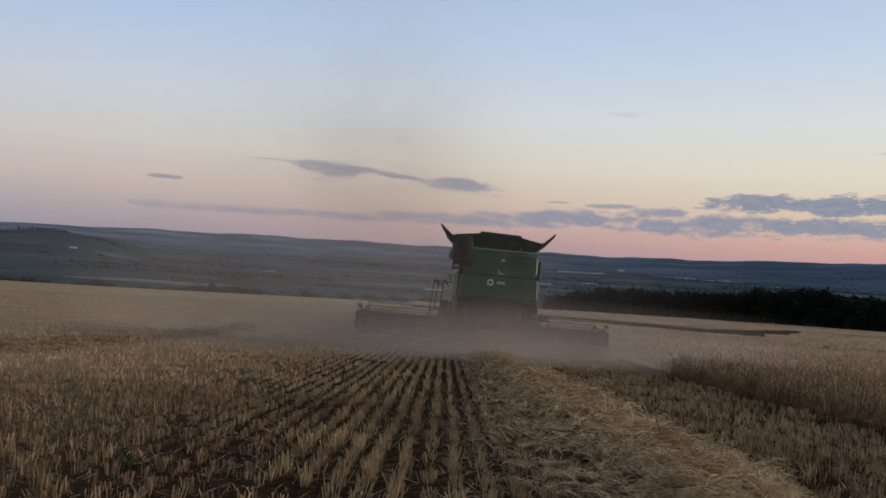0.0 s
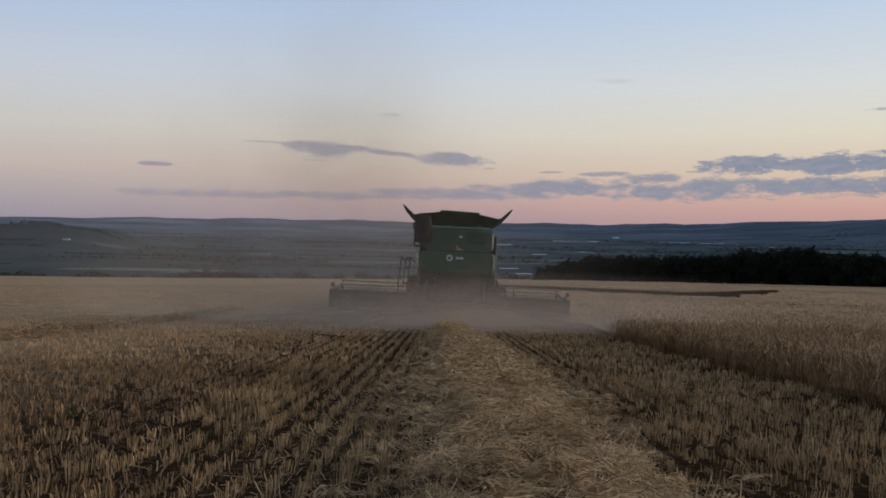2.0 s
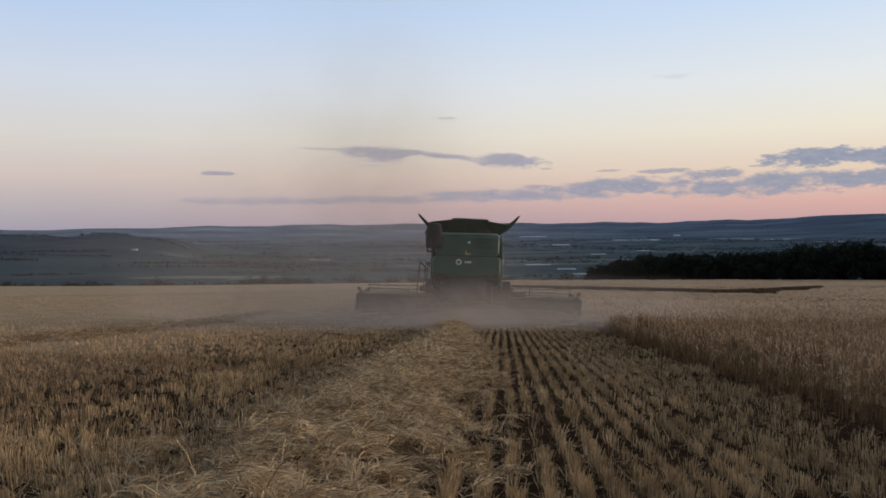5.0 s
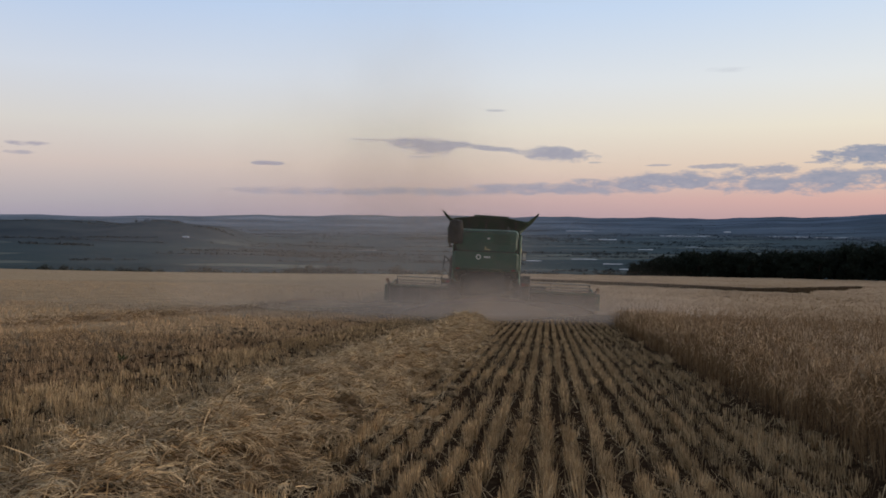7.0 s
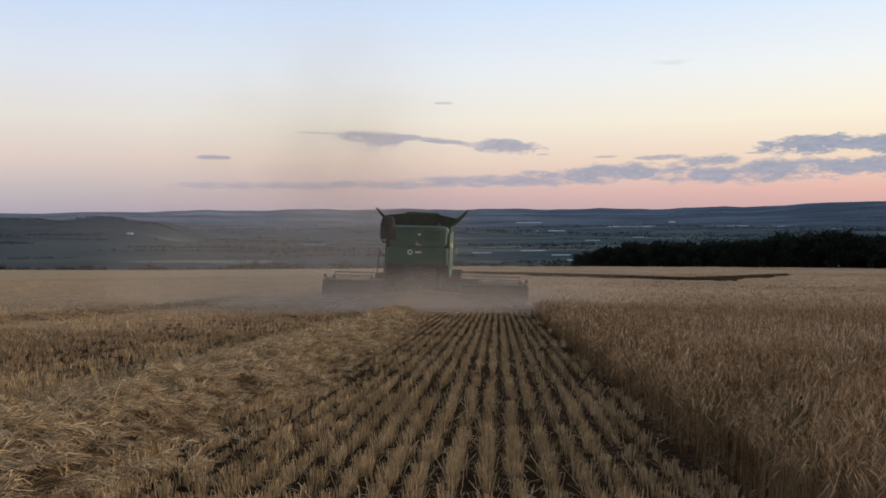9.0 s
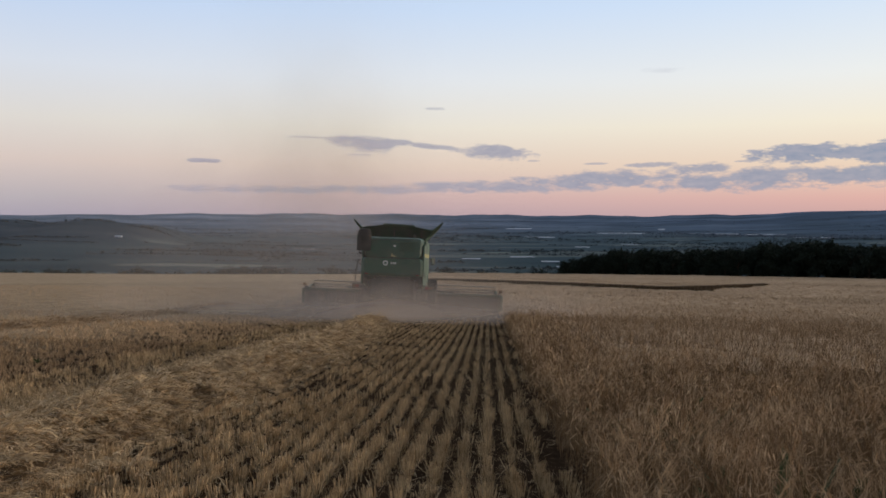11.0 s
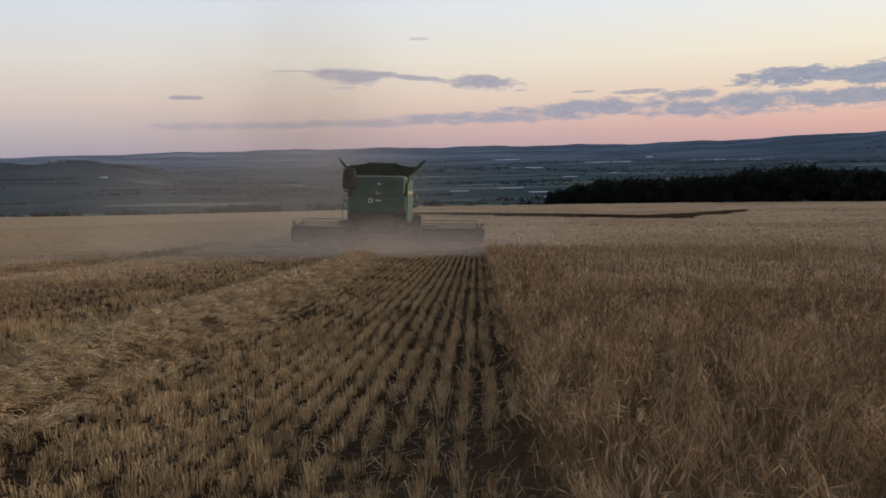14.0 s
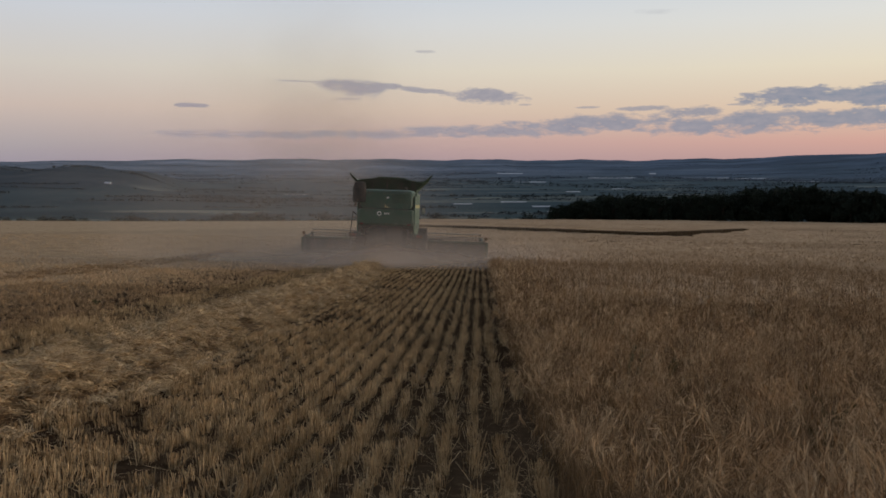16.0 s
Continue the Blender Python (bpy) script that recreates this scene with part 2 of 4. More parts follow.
def ground_material():
    """Dark soil with chaff near by; pasture, stubble and plough land as a patchwork down in the valley, haze in its
    colours.
    """
    m = bpy.data.materials.new("field_and_valley")
    m.use_nodes = True
    n = Nodes(m.node_tree)
    co = n.add("ShaderNodeTexCoord")
    v = co.outputs["Object"]
    sep = n.add("ShaderNodeSeparateXYZ")
    n.link(v, sep.inputs[0])
    # soil
    a = n.noise(v, 9.0, 6.0, 0.65)
    b = n.noise(v, 0.7, 4.0)
    soil = n.ramp(a, [(0.30, (0.016, 0.0095, 0.0055)), (0.55, (0.042, 0.026, 0.0145)), (0.77, (0.18, 0.117, 0.061))])
    soil = n.mix(n.math("MULTIPLY", b, 0.5), soil, (0.030, 0.019, 0.011))
    # stubble seen from afar
    far = n.ramp(n.noise(v, 0.9, 6.0, 0.7), [(0.3, (0.27, 0.188, 0.106)), (0.7, (0.48, 0.35, 0.21))])
    d = n.math("DIVIDE", n.math("ADD", n.math("ABSOLUTE", sep.outputs[0]), n.math("ABSOLUTE", sep.outputs[1])), 60.0)
    aside = n.math("MULTIPLY", n.math("DIVIDE", n.math("SUBTRACT", -4.5, sep.outputs[0]), 6.0, clamp=True), n.math("DIVIDE", n.math("ADD", sep.outputs[1], 31.0), 14.0, clamp=True))
    col = n.mix(n.math("MAXIMUM", n.math("SUBTRACT", d, 0.6, clamp=True), n.math("MULTIPLY", aside, 0.85)), soil, far)
    # valley patchwork
    mp = n.add("ShaderNodeMapping")
    mp.inputs["Scale"].default_value = (0.0034, 0.0115, 0.0)
    mp.inputs["Rotation"].default_value = (0, 0, 0.22)
    n.link(v, mp.inputs[0])
    vo = n.add("ShaderNodeTexVoronoi")
    vo.distance = "CHEBYCHEV"
    vo.inputs["Scale"].default_value = 1.0
    n.link(mp.outputs[0], vo.inputs["Vector"])
    sc = n.add("ShaderNodeSeparateColor")
    n.link(vo.outputs["Color"], sc.inputs[0])
    patch = n.ramp(sc.outputs[0], [(0.0, (0.022, 0.036, 0.033)), (0.35, (0.036, 0.055, 0.045)), (0.6, (0.048, 0.066, 0.056)),
                                   (0.78, (0.075, 0.092, 0.072)), (0.90, (0.21, 0.215, 0.155))])
    streak = n.add("ShaderNodeMapping")
    streak.inputs["Scale"].default_value = (0.0030, 0.011, 0.0)
    n.link(v, streak.inputs[0])
    woods = n.math("MULTIPLY", n.math("SUBTRACT", n.noise(streak.outputs[0], 1.0, 7.0, 0.62), 0.48), 6.0, clamp=True)
    patch = n.mix(n.math("MULTIPLY", woods, 0.75), patch, (0.026, 0.036, 0.034))
    # distance haze mixed into the valley colours
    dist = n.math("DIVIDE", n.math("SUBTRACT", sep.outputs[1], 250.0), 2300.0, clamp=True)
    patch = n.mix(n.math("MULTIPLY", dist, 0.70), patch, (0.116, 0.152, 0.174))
    # haze in the colour: the far side grows paler towards the west, where the air is thicker
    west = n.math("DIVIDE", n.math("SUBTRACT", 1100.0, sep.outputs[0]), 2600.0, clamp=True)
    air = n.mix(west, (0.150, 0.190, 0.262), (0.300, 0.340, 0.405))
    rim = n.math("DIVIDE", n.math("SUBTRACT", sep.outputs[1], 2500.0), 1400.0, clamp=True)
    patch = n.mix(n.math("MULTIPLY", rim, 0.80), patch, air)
    # woods and fields on the far slopes, their tones hazed as well
    slope = n.add("ShaderNodeMapping")
    slope.inputs["Scale"].default_value = (0.0016, 0.0052, 0.0)
    n.link(v, slope.inputs[0])
    belts = n.math("MULTIPLY", n.math("SUBTRACT", n.noise(slope.outputs[0], 1.0, 6.0, 0.6), 0.44), 9.0, clamp=True)
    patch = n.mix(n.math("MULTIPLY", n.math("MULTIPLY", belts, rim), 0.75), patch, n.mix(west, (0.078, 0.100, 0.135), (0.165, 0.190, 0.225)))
    # wood on the knolls
    high = n.math("MULTIPLY", n.math("DIVIDE", n.math("ADD", sep.outputs[2], 53.0), 8.0, clamp=True), n.math("DIVIDE", n.math("SUBTRACT", 2700.0, sep.outputs[1]), 200.0, clamp=True))
    mid = n.math("DIVIDE", n.math("SUBTRACT", sep.outputs[1], 900.0), 200.0, clamp=True)
    patch = n.mix(n.math("MULTIPLY", n.math("MULTIPLY", high, mid), 0.85), patch, n.mix(woods, (0.066, 0.078, 0.088), (0.042, 0.052, 0.062)))
    # copses and hedges drawn out into thin streaks by the low view
    thin = n.add("ShaderNodeMapping")
    thin.inputs["Scale"].default_value = (0.0022, 0.0042, 0.0)
    n.link(v, thin.inputs[0])
    lines = n.math("MULTIPLY", n.math("SUBTRACT", n.noise(thin.outputs[0], 1.0, 8.0, 0.66), 0.38), 3.6, clamp=True)
    patch = n.mix(n.math("SUBTRACT", 0.5, n.math("MULTIPLY", lines, 0.5), clamp=True), patch, (0.050, 0.074, 0.088))
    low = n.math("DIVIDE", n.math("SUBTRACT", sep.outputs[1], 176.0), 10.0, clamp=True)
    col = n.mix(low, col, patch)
    bs = n.add("ShaderNodeBsdfPrincipled")
    n.link(col, bs.inputs["Base Color"])
    bs.inputs["Roughness"].default_value = 0.95
    bs.inputs["Specular IOR Level"].default_value = 0.0
    bp = n.add("ShaderNodeBump")
    bp.inputs["Distance"].default_value = 0.04
    n.link(a, bp.inputs["Height"])
    n.link(bp.outputs[0], bs.inputs["Normal"])
    out = n.add("ShaderNodeOutputMaterial")
    n.link(bs.outputs[0], out.inputs[0])
    return m


SOIL = ground_material()

# ---------------------------------------------------------------- ground shape
PROFILE_Y = [-5000, -400, -120, -60, -48, -42.3, -39, -36, -33, -29.6, -22, -15, -7, 0, 6.5, 40, 100, 150, 172, 190, 230, 300, 420, 900, 5200]
PROFILE_Z = [90, 30, 9.9, 4.3, 2.74, 1.97, 1.44, 0.97, 0.60, 0.28, -0.40, -1.02, -1.72, -2.31, -2.75, -4.85, -8.5, -11.5, -12.9, -15.5, -24, -40, -56, -62, -66]


def ground_z(x, y):
    x, y = np.asarray(x, float), np.asarray(y, float)
    z = np.zeros(np.broadcast(x, y).shape)
    for k in (-1.5, -0.75, 0.0, 0.75, 1.5):
        s = 1 + np.abs(y) * 0.04
        z = z + np.interp(y + k * s, PROFILE_Y, PROFILE_Z) / 5
    near = np.exp(-(y / 160.0) ** 2)
    z = z - 0.6 * np.tanh(x / 30.0) * near
    # gentle swell of the field towards both sides
    z = z + 0.35 * np.sin(x / 37.0 + 0.8) * np.clip((y - 10) / 60, 0, 1) * (y < 900)
    far = np.clip((y - 420) / 600, 0, 1)
    z = z + far * (5 * np.sin(x / 410 + 1) * np.cos(y / 530) + 3 * np.sin(x / 170 + y / 260))
    # wooded knoll in the valley, and the rim of hills that closes it
    z = z + 46 * np.exp(-((x + 1180) / 330) ** 4 - ((y - 1720) / 300) ** 2) + 36 * np.exp(-((x + 745) / 132) ** 4 - ((y - 1690) / 200) ** 2)
    az = np.degrees(np.arctan2(x, np.maximum(y, 1.0)))
    d = np.hypot(x, y)
    top = np.interp(az, [-60, -35, -28, -20, -10, 0, 12, 18, 22, 26, 32, 45, 60], [0.1, -0.05, -0.12, 0.0, 0.05, 0.02, 0.0, 0.12, 0.28, 0.45, 0.6, 0.5, 0.3])
    top = top + 0.04 * np.sin(az * 0.9) + 0.02 * np.sin(az * 2.3 + 1) + 0.008 * np.sin(az * 7.7)
    rim = np.clip((d - 3300) / 1250, 0, 1)
    rim = rim * rim * (3 - 2 * rim)
    z = z * (1 - rim * (y > 0)) + rim * (y > 0) * (np.tan(np.radians(top)) * 4550 - 14 * np.clip((d - 4550) / 300, 0, 1))
    return z


def mesh_of(name, verts, faces, mat, smooth=False):
    """A mesh object from arrays of corners and of equal-sided faces."""
    me = bpy.data.meshes.new(name)
    verts, faces = np.ascontiguousarray(verts, np.float32), np.ascontiguousarray(faces, np.int32)
    me.vertices.add(len(verts))
    me.vertices.foreach_set("co", verts.ravel())
    k = faces.shape[1]
    me.loops.add(faces.size)
    me.loops.foreach_set("vertex_index", faces.ravel())
    me.polygons.add(len(faces))
    me.polygons.foreach_set("loop_start", np.arange(0, faces.size, k, dtype=np.int32))
    me.polygons.foreach_set("loop_total", np.full(len(faces), k, np.int32))
    me.polygons.foreach_set("use_smooth", np.full(len(faces), smooth))
    me.update(calc_edges=True)
    me.materials.append(mat)
    return new(name, me)


def steps(edges):
    """Grid lines: (start, end, spacing) runs joined."""
    out = []
    for a, b, s in edges:
        out += list(np.arange(a, b, s))
    return np.array(out + [edges[-1][1]])


def sheet(name, xs, ys, height, mat):
    X, Y = np.meshgrid(xs, ys)
    V = np.stack([X, Y, height(X, Y)], -1).reshape(-1, 3)
    i = np.arange(len(xs) * len(ys)).reshape(len(ys), len(xs))
    F = np.stack([i[:-1, :-1], i[:-1, 1:], i[1:, 1:], i[1:, :-1]], -1).reshape(-1, 4)
    return mesh_of(name, V, F, mat, True)


gx = steps([(-4800, -1400, 90), (-1400, -300, 40), (-300, -40, 8), (-40, -12, 1.0), (-12, 10, 0.6), (10, 40, 1.2), (40, 300, 8), (300, 1400, 40), (1400, 4800, 90)])
gy = steps([(-4700, -300, 200), (-300, -60, 15), (-60, -44, 1.0), (-44, 0, 0.6), (0, 40, 1.2), (40, 150, 5), (150, 440, 8), (440, 1600, 30), (1600, 4800, 55)])
rng = np.random.default_rng(7)


def rough_ground(X, Y):
    z = ground_z(X, Y)
    near = np.exp(-((X / 30) ** 2 + ((Y + 20) / 40) ** 2))
    return z + near * rng.normal(0, 0.018, X.shape)


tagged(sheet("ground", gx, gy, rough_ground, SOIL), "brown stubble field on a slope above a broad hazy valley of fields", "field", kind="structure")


# ---------------------------------------------------------------- building blocks
def part(name, bm, mat, parent, label=""):
    me = bpy.data.meshes.new(name)
    bmesh.ops.recalc_face_normals(bm, faces=bm.faces)
    bm.to_mesh(me)
    bm.free()
    me.materials.append(mat)
    ob = new(name, me)
    ob.parent = parent
    return tagged(ob, label) if label else ob


def box(bm, a, b, bevel=0.0):
    """A box from corner a to corner b, with its edges rounded."""
    a, b = Vector(a), Vector(b)
    m = Matrix.Translation((a + b) / 2) @ Matrix.Diagonal((*(b - a), 1))
    made = bmesh.ops.create_cube(bm, size=1, matrix=m)["verts"]
    if bevel:
        edges = list({e for v in made for e in v.link_edges})
        bmesh.ops.bevel(bm, geom=edges, offset=bevel, segments=2, affect="EDGES", profile=0.5)
    return bm


def rod(bm, a, b, r, seg=10, r2=None):
    a, b = Vector(a), Vector(b)
    turn = (b - a).to_track_quat("Z", "Y").to_matrix().to_4x4()
    bmesh.ops.create_cone(bm, cap_ends=True, segments=seg, radius1=r, radius2=r if r2 is None else r2, depth=(b - a).length,
                          matrix=Matrix.Translation((a + b) / 2) @ turn)
    return bm


def plate(bm, corners, thick, along=None):
    """A flat or bent plate: a polygon pushed out along its normal."""
    vs = [Vector(c) for c in corners]
    nrm = Vector(along) if along else (vs[1] - vs[0]).cross(vs[2] - vs[0]).normalized()
    lo = [bm.verts.new(v - nrm * thick / 2) for v in vs]
    hi = [bm.verts.new(v + nrm * thick / 2) for v in vs]
    bm.faces.new(lo)
    bm.faces.new(hi[::-1])
    for i in range(len(vs)):
        j = (i + 1) % len(vs)
        bm.faces.new((lo[i], lo[j], hi[j], hi[i]))
    return bm


def loft(bm, rings):
    """Skin through closed rings of equal count."""
    rows = [[bm.verts.new(p) for p in r] for r in rings]
    k = len(rows[0])
    for a, b in zip(rows, rows[1:]):
        for i in range(k):
            j = (i + 1) % k
            bm.faces.new((a[i], a[j], b[j], b[i]))
    bm.faces.new(rows[0])
    bm.faces.new(rows[-1][::-1])
    return bm


def ring_rect(y, x0, x1, z0, z1, r=0.15, seg=4):
    """A rounded rectangle across the machine."""
    pts = []
    for cx, cz, a0 in ((x1 - r, z1 - r, 0), (x0 + r, z1 - r, 90), (x0 + r, z0 + r, 180), (x1 - r, z0 + r, 270)):
        for i in range(seg + 1):
            a = radians(a0 + 90 * i / seg)
            pts.append((cx + r * math.cos(a), y, cz + r * math.sin(a)))
    return pts


def tyre(bm, c, r, w, lugs=20):
    """Tractor tyre with rounded shoulders and slanted lugs; its axle runs along x."""
    c = Vector(c)
    prof = [(-w / 2, r * 0.62), (-w / 2 * 1.02, r * 0.8), (-w / 2 * 0.9, r * 0.94), (-w / 2 * 0.5, r * 0.975), (w / 2 * 0.5, r * 0.975),
            (w / 2 * 0.9, r * 0.94), (w / 2 * 1.02, r * 0.8), (w / 2, r * 0.62)]
    seg = 36
    rows = [[bm.verts.new(c + Vector((px, pr * math.cos(2 * math.pi * i / seg), pr * math.sin(2 * math.pi * i / seg)))) for px, pr in prof] for i in range(seg)]
    for i in range(seg):
        a, b = rows[i], rows[(i + 1) % seg]
        for k in range(len(prof)):
            l = (k + 1) % len(prof)
            bm.faces.new((a[k], a[l], b[l], b[k]))
    for i in range(lugs):
        for s in (-1, 1):
            ang = 2 * math.pi * (i + (0.5 if s > 0 else 0)) / lugs
            m = Matrix.Translation(c) @ Matrix.Rotation(ang, 4, "X") @ Matrix.Translation((s * w * 0.25, 0, r * 0.975)) @ Matrix.Rotation(s * 0.6, 4, "Z")
            bmesh.ops.create_cube(bm, size=1, matrix=m @ Matrix.Diagonal((w * 0.5, 0.07, 0.09, 1)))
    return bm


def fresh():
    return bmesh.new()


# ---------------------------------------------------------------- the combine harvester
def combine_harvester():
    top = new("combine_harvester")
    tagged(top, "dusty green combine harvester with raised grain tank flaps cutting ripe crop", "combine")
    H = 1.43

    # rear hood: lower and upper panels with a crease between
    bm = fresh()
    loft(bm, [ring_rect(y, -w, w, z0, z1, 0.14) for y, w, z0, z1 in
              ((-0.02, H - 0.06, 2.30, 3.02), (0.06, H + 0.03, 2.18, 3.04), (0.9, H + 0.04, 2.05, 3.05), (3.0, H, 1.75, 3.05), (3.1, H - 0.03, 1.75, 3.05))])
    hood = part("rear_hood", bm, GREEN, top, "dark green lower rear hood, dusted with chaff")
    bm = fresh()
    loft(bm, [ring_rect(y, -w, w, 3.06, z1, 0.20) for y, w, z1 in
              ((0.10, H - 0.12, 3.88), (0.17, H - 0.05, 4.01), (0.8, H - 0.02, 4.08), (2.4, H - 0.02, 4.10), (2.5, H - 0.06, 4.08))])
    upper = part("upper_hood", bm, GREEN, top)
    part("hood_seam", box(fresh(), (-H + 0.12, 0.03, 3.035), (H - 0.12, 0.3, 3.075)), BLACK, hood)
    # vent slats across the upper hood
    for i in range(5):
        z = 3.40 + 0.09 * i
        part("vent_slat", box(fresh(), (0.30, 0.085, z), (1.05, 0.12, z + 0.035), 0.008), SHADEDGREEN, upper)
    part("grab_rail", rod(rod(rod(fresh(), (-0.95, -0.03, 3.9), (0.95, -0.03, 3.96), 0.018), (-0.95, -0.03, 3.9), (-0.95, 0.2, 3.9), 0.018), (0.95, -0.03, 3.96), (0.95, 0.2, 3.96), 0.018), BLACK, upper)
    # side shields
    for s in (-1, 1):
        for y0, y1, z0, z1 in ((0.25, 1.55, 1.75, 3.75), (1.58, 3.1, 1.55, 3.95), (3.13, 4.9, 1.6, 3.95)):
            bm = fresh()
            xa, xb = sorted((s * (H + 0.005), s * (H + 0.10)))
            box(bm, (xa, y0, z0), (xb, y1, z1), 0.04)
            shield = part("side_shield", bm, GREEN, top)
            box_l = fresh()
            xa, xb = sorted((s * (H + 0.10), s * (H + 0.125)))
            part("shield_latch", box(box_l, (xa, y0 + 0.12, z0 + 0.5), (xb, y0 + 0.2, z0 + 0.62), 0.01), BLACK, shield)
        xa, xb = sorted((s * (H + 0.10), s * (H + 0.108)))
        part("side_stripe", box(fresh(), (xa, 0.4, 3.15), (xb, 4.7, 3.32)), DECAL, top, "faded yellow stripe")

    # decals on the lower hood: a ring, a bar of digits and the maker's mark as plain shapes
    bm = fresh()
    seg = 20
    rows = []
    for i in range(seg):
        a = 2 * math.pi * i / seg
        rows.append([bm.verts.new((-0.33 + r * math.cos(a), y, 2.80 + r * math.sin(a))) for r, y in ((0.065, -0.022), (0.125, -0.022), (0.125, -0.01), (0.065, -0.01))])
    for i in range(seg):
        for k in range(4):
            bm.faces.new((rows[i][k], rows[i][(k + 1) % 4], rows[(i + 1) % seg][(k + 1) % 4], rows[(i + 1) % seg][k]))
    part("ring_decal", bm, WHITE, hood, "pale ring-shaped speed decal")
    bm = fresh()
    for i in range(3):
        box(bm, (-0.08 + 0.10 * i, -0.030, 2.76), (-0.005 + 0.10 * i, -0.012, 2.85))
    part("model_decal", bm, WHITE, hood, "pale bars of a model number")
    bm = fresh()
    plate(bm, [(-0.10, 0.0, 3.11), (0.18, 0.0, 3.10), (0.17, 0.0, 3.13), (0.0, 0.0, 3.17), (-0.03, 0.0, 3.28), (-0.06, 0.0, 3.28), (-0.05, 0.0, 3.16)], 0.02, (0, 1, 0))
    bmesh.ops.translate(bm, verts=bm.verts, vec=(0, 0.05, 0.02))
    part("maker_badge", bm, DECAL, upper, "small pale yellow maker's badge, plain shape")
    part("work_lamp", box(fresh(), (0.02, 0.02, 3.60), (0.14, 0.12, 3.68), 0.02), WHITE, upper, "small work lamp")

    # grain tank with its hinged extension
    bm = fresh()
    loft(bm, [[(-H, 2.45, z), (H, 2.45, z), (H, 5.0, z), (-H, 5.0, z)] for z in (3.1, 4.12)])
    tank = part("grain_tank", bm, SHADEDGREEN, top)
    zr = 4.12
    # rear flap: leans back and steps up in the middle
    bm = fresh()
    plate(bm, [(-1.40, 2.5, zr), (1.40, 2.5, zr), (1.80, 2.10, 4.50), (1.62, 2.05, 4.56), (0.90, 1.98, 4.68), (0.88, 1.97, 4.76), (-0.72, 1.97, 4.80), (-0.74, 1.98, 4.72),
               (-1.62, 2.05, 4.62), (-1.80, 2.10, 4.56)], 0.03, (0, 1, 0.7))
    part("rear_flap", bm, SHADEDGREEN, tank, "green rear grain tank flap in a shaded tone")
    for x in (-1.0, -0.2, 0.6, 1.2):
        part("flap_rib", plate(fresh(), [(x, 2.46, zr), (x + 0.05, 2.46, zr), (x + 0.05, 2.03, 4.56), (x, 2.03, 4.56)], 0.03, (0, 1, 0.7)), BLACK, tank)
    for s in (-1, 1):
        bm = fresh()
        plate(bm, [(s * 1.42, 2.55, zr), (s * 1.42, 5.0, zr), (s * 1.98, 5.25, 4.72), (s * 2.02, 4.2, 4.70), (s * 2.02, 3.1, 4.68)], 0.035,
              (s * 0.75, 0, -0.65))
        part("side_flap", bm, GREEN, tank, "flared green side flap raised above the tank")
        bm = fresh()
        fan = [(s * 1.41, 2.52, zr), (s * 1.62, 2.14, 4.54), (s * 1.84, 2.20, 4.59), (s * 2.07, 2.33, 4.79), (s * 2.28, 2.42, 4.99), (s * 2.31, 2.46, 4.97), (s * 2.14, 2.60, 4.71), (s * 1.90, 2.71, 4.44), (s * 1.66, 2.78, 4.24)]
        lo = [bm.verts.new(q) for q in fan]
        hi = [bm.verts.new((q[0] - s * 0.025, q[1] + 0.025, q[2] + 0.012)) for q in fan]
        for k in range(1, len(fan) - 1):
            bm.faces.new((lo[0], lo[k], lo[k + 1]))
            bm.faces.new((hi[0], hi[k + 1], hi[k]))
        for k in range(len(fan)):
            l = (k + 1) % len(fan)
            bm.faces.new((lo[k], lo[l], hi[l], hi[k]))
        part("corner_horn", bm, SHADEDGREEN, tank, "upturned green corner plate of the tank in a shaded tone")
    bm = fresh()
    plate(bm, [(-1.42, 5.0, zr), (1.42, 5.0, zr), (1.95, 5.3, 4.70), (-1.95, 5.3, 4.70)], 0.03, (0, 1, -0.5))
    part("front_flap", bm, SHADEDGREEN, tank)
    # grain heaped inside
    bm = fresh()
    loft(bm, [[(-1.35 * k, 3.7 - 1.1 * k, z), (1.35 * k, 3.7 - 1.1 * k, z), (1.35 * k, 3.7 + 1.1 * k, z), (-1.35 * k, 3.7 + 1.1 * k, z)] for k, z in ((1, 4.08), (0.6, 4.28), (0.15, 4.42))])
    part("grain_heap", bm, EAR, tank, "heap of pale grain")

    # unloading auger folded back along the left side, with its dark rubber spout
    bm = fresh()
    rod(bm, (-1.62, 5.4, 3.95), (-1.62, 0.35, 4.02), 0.20, 18)
    auger = part("unloading_auger", bm, GREEN, top, "folded green unloading auger tube")
    bm = fresh()
    rings = []
    for z, w, d, dy in ((4.44, 0.14, 0.12, 0.1), (4.38, 0.28, 0.24, 0.06), (4.10, 0.34, 0.30, 0.0), (3.75, 0.35, 0.30, -0.04), (3.45, 0.34, 0.26, -0.08), (3.36, 0.32, 0.24, -0.09)):
        rings.append([(-1.40 + w * math.cos(2 * math.pi * i / 16), 0.02 + dy + d * math.sin(2 * math.pi * i / 16), z) for i in range(16)])
    loft(bm, rings)
    part("spout", bm, RUBBER, auger, "dark rubber unloading spout")
    part("auger_cradle", box(box(fresh(), (-1.75, 0.75, 3.2), (-1.69, 0.83, 3.86)), (-1.75, 0.75, 3.2), (-1.4, 0.83, 3.28)), BLACK, top)
    # engine screen and exhaust on the deck
    bm = fresh()
    rod(bm, (-1.5, 1.2, 3.35), (-1.36, 1.2, 3.35), 0.42, 24)
    part("cooling_screen", bm, MESH, top, "round cooling air screen")
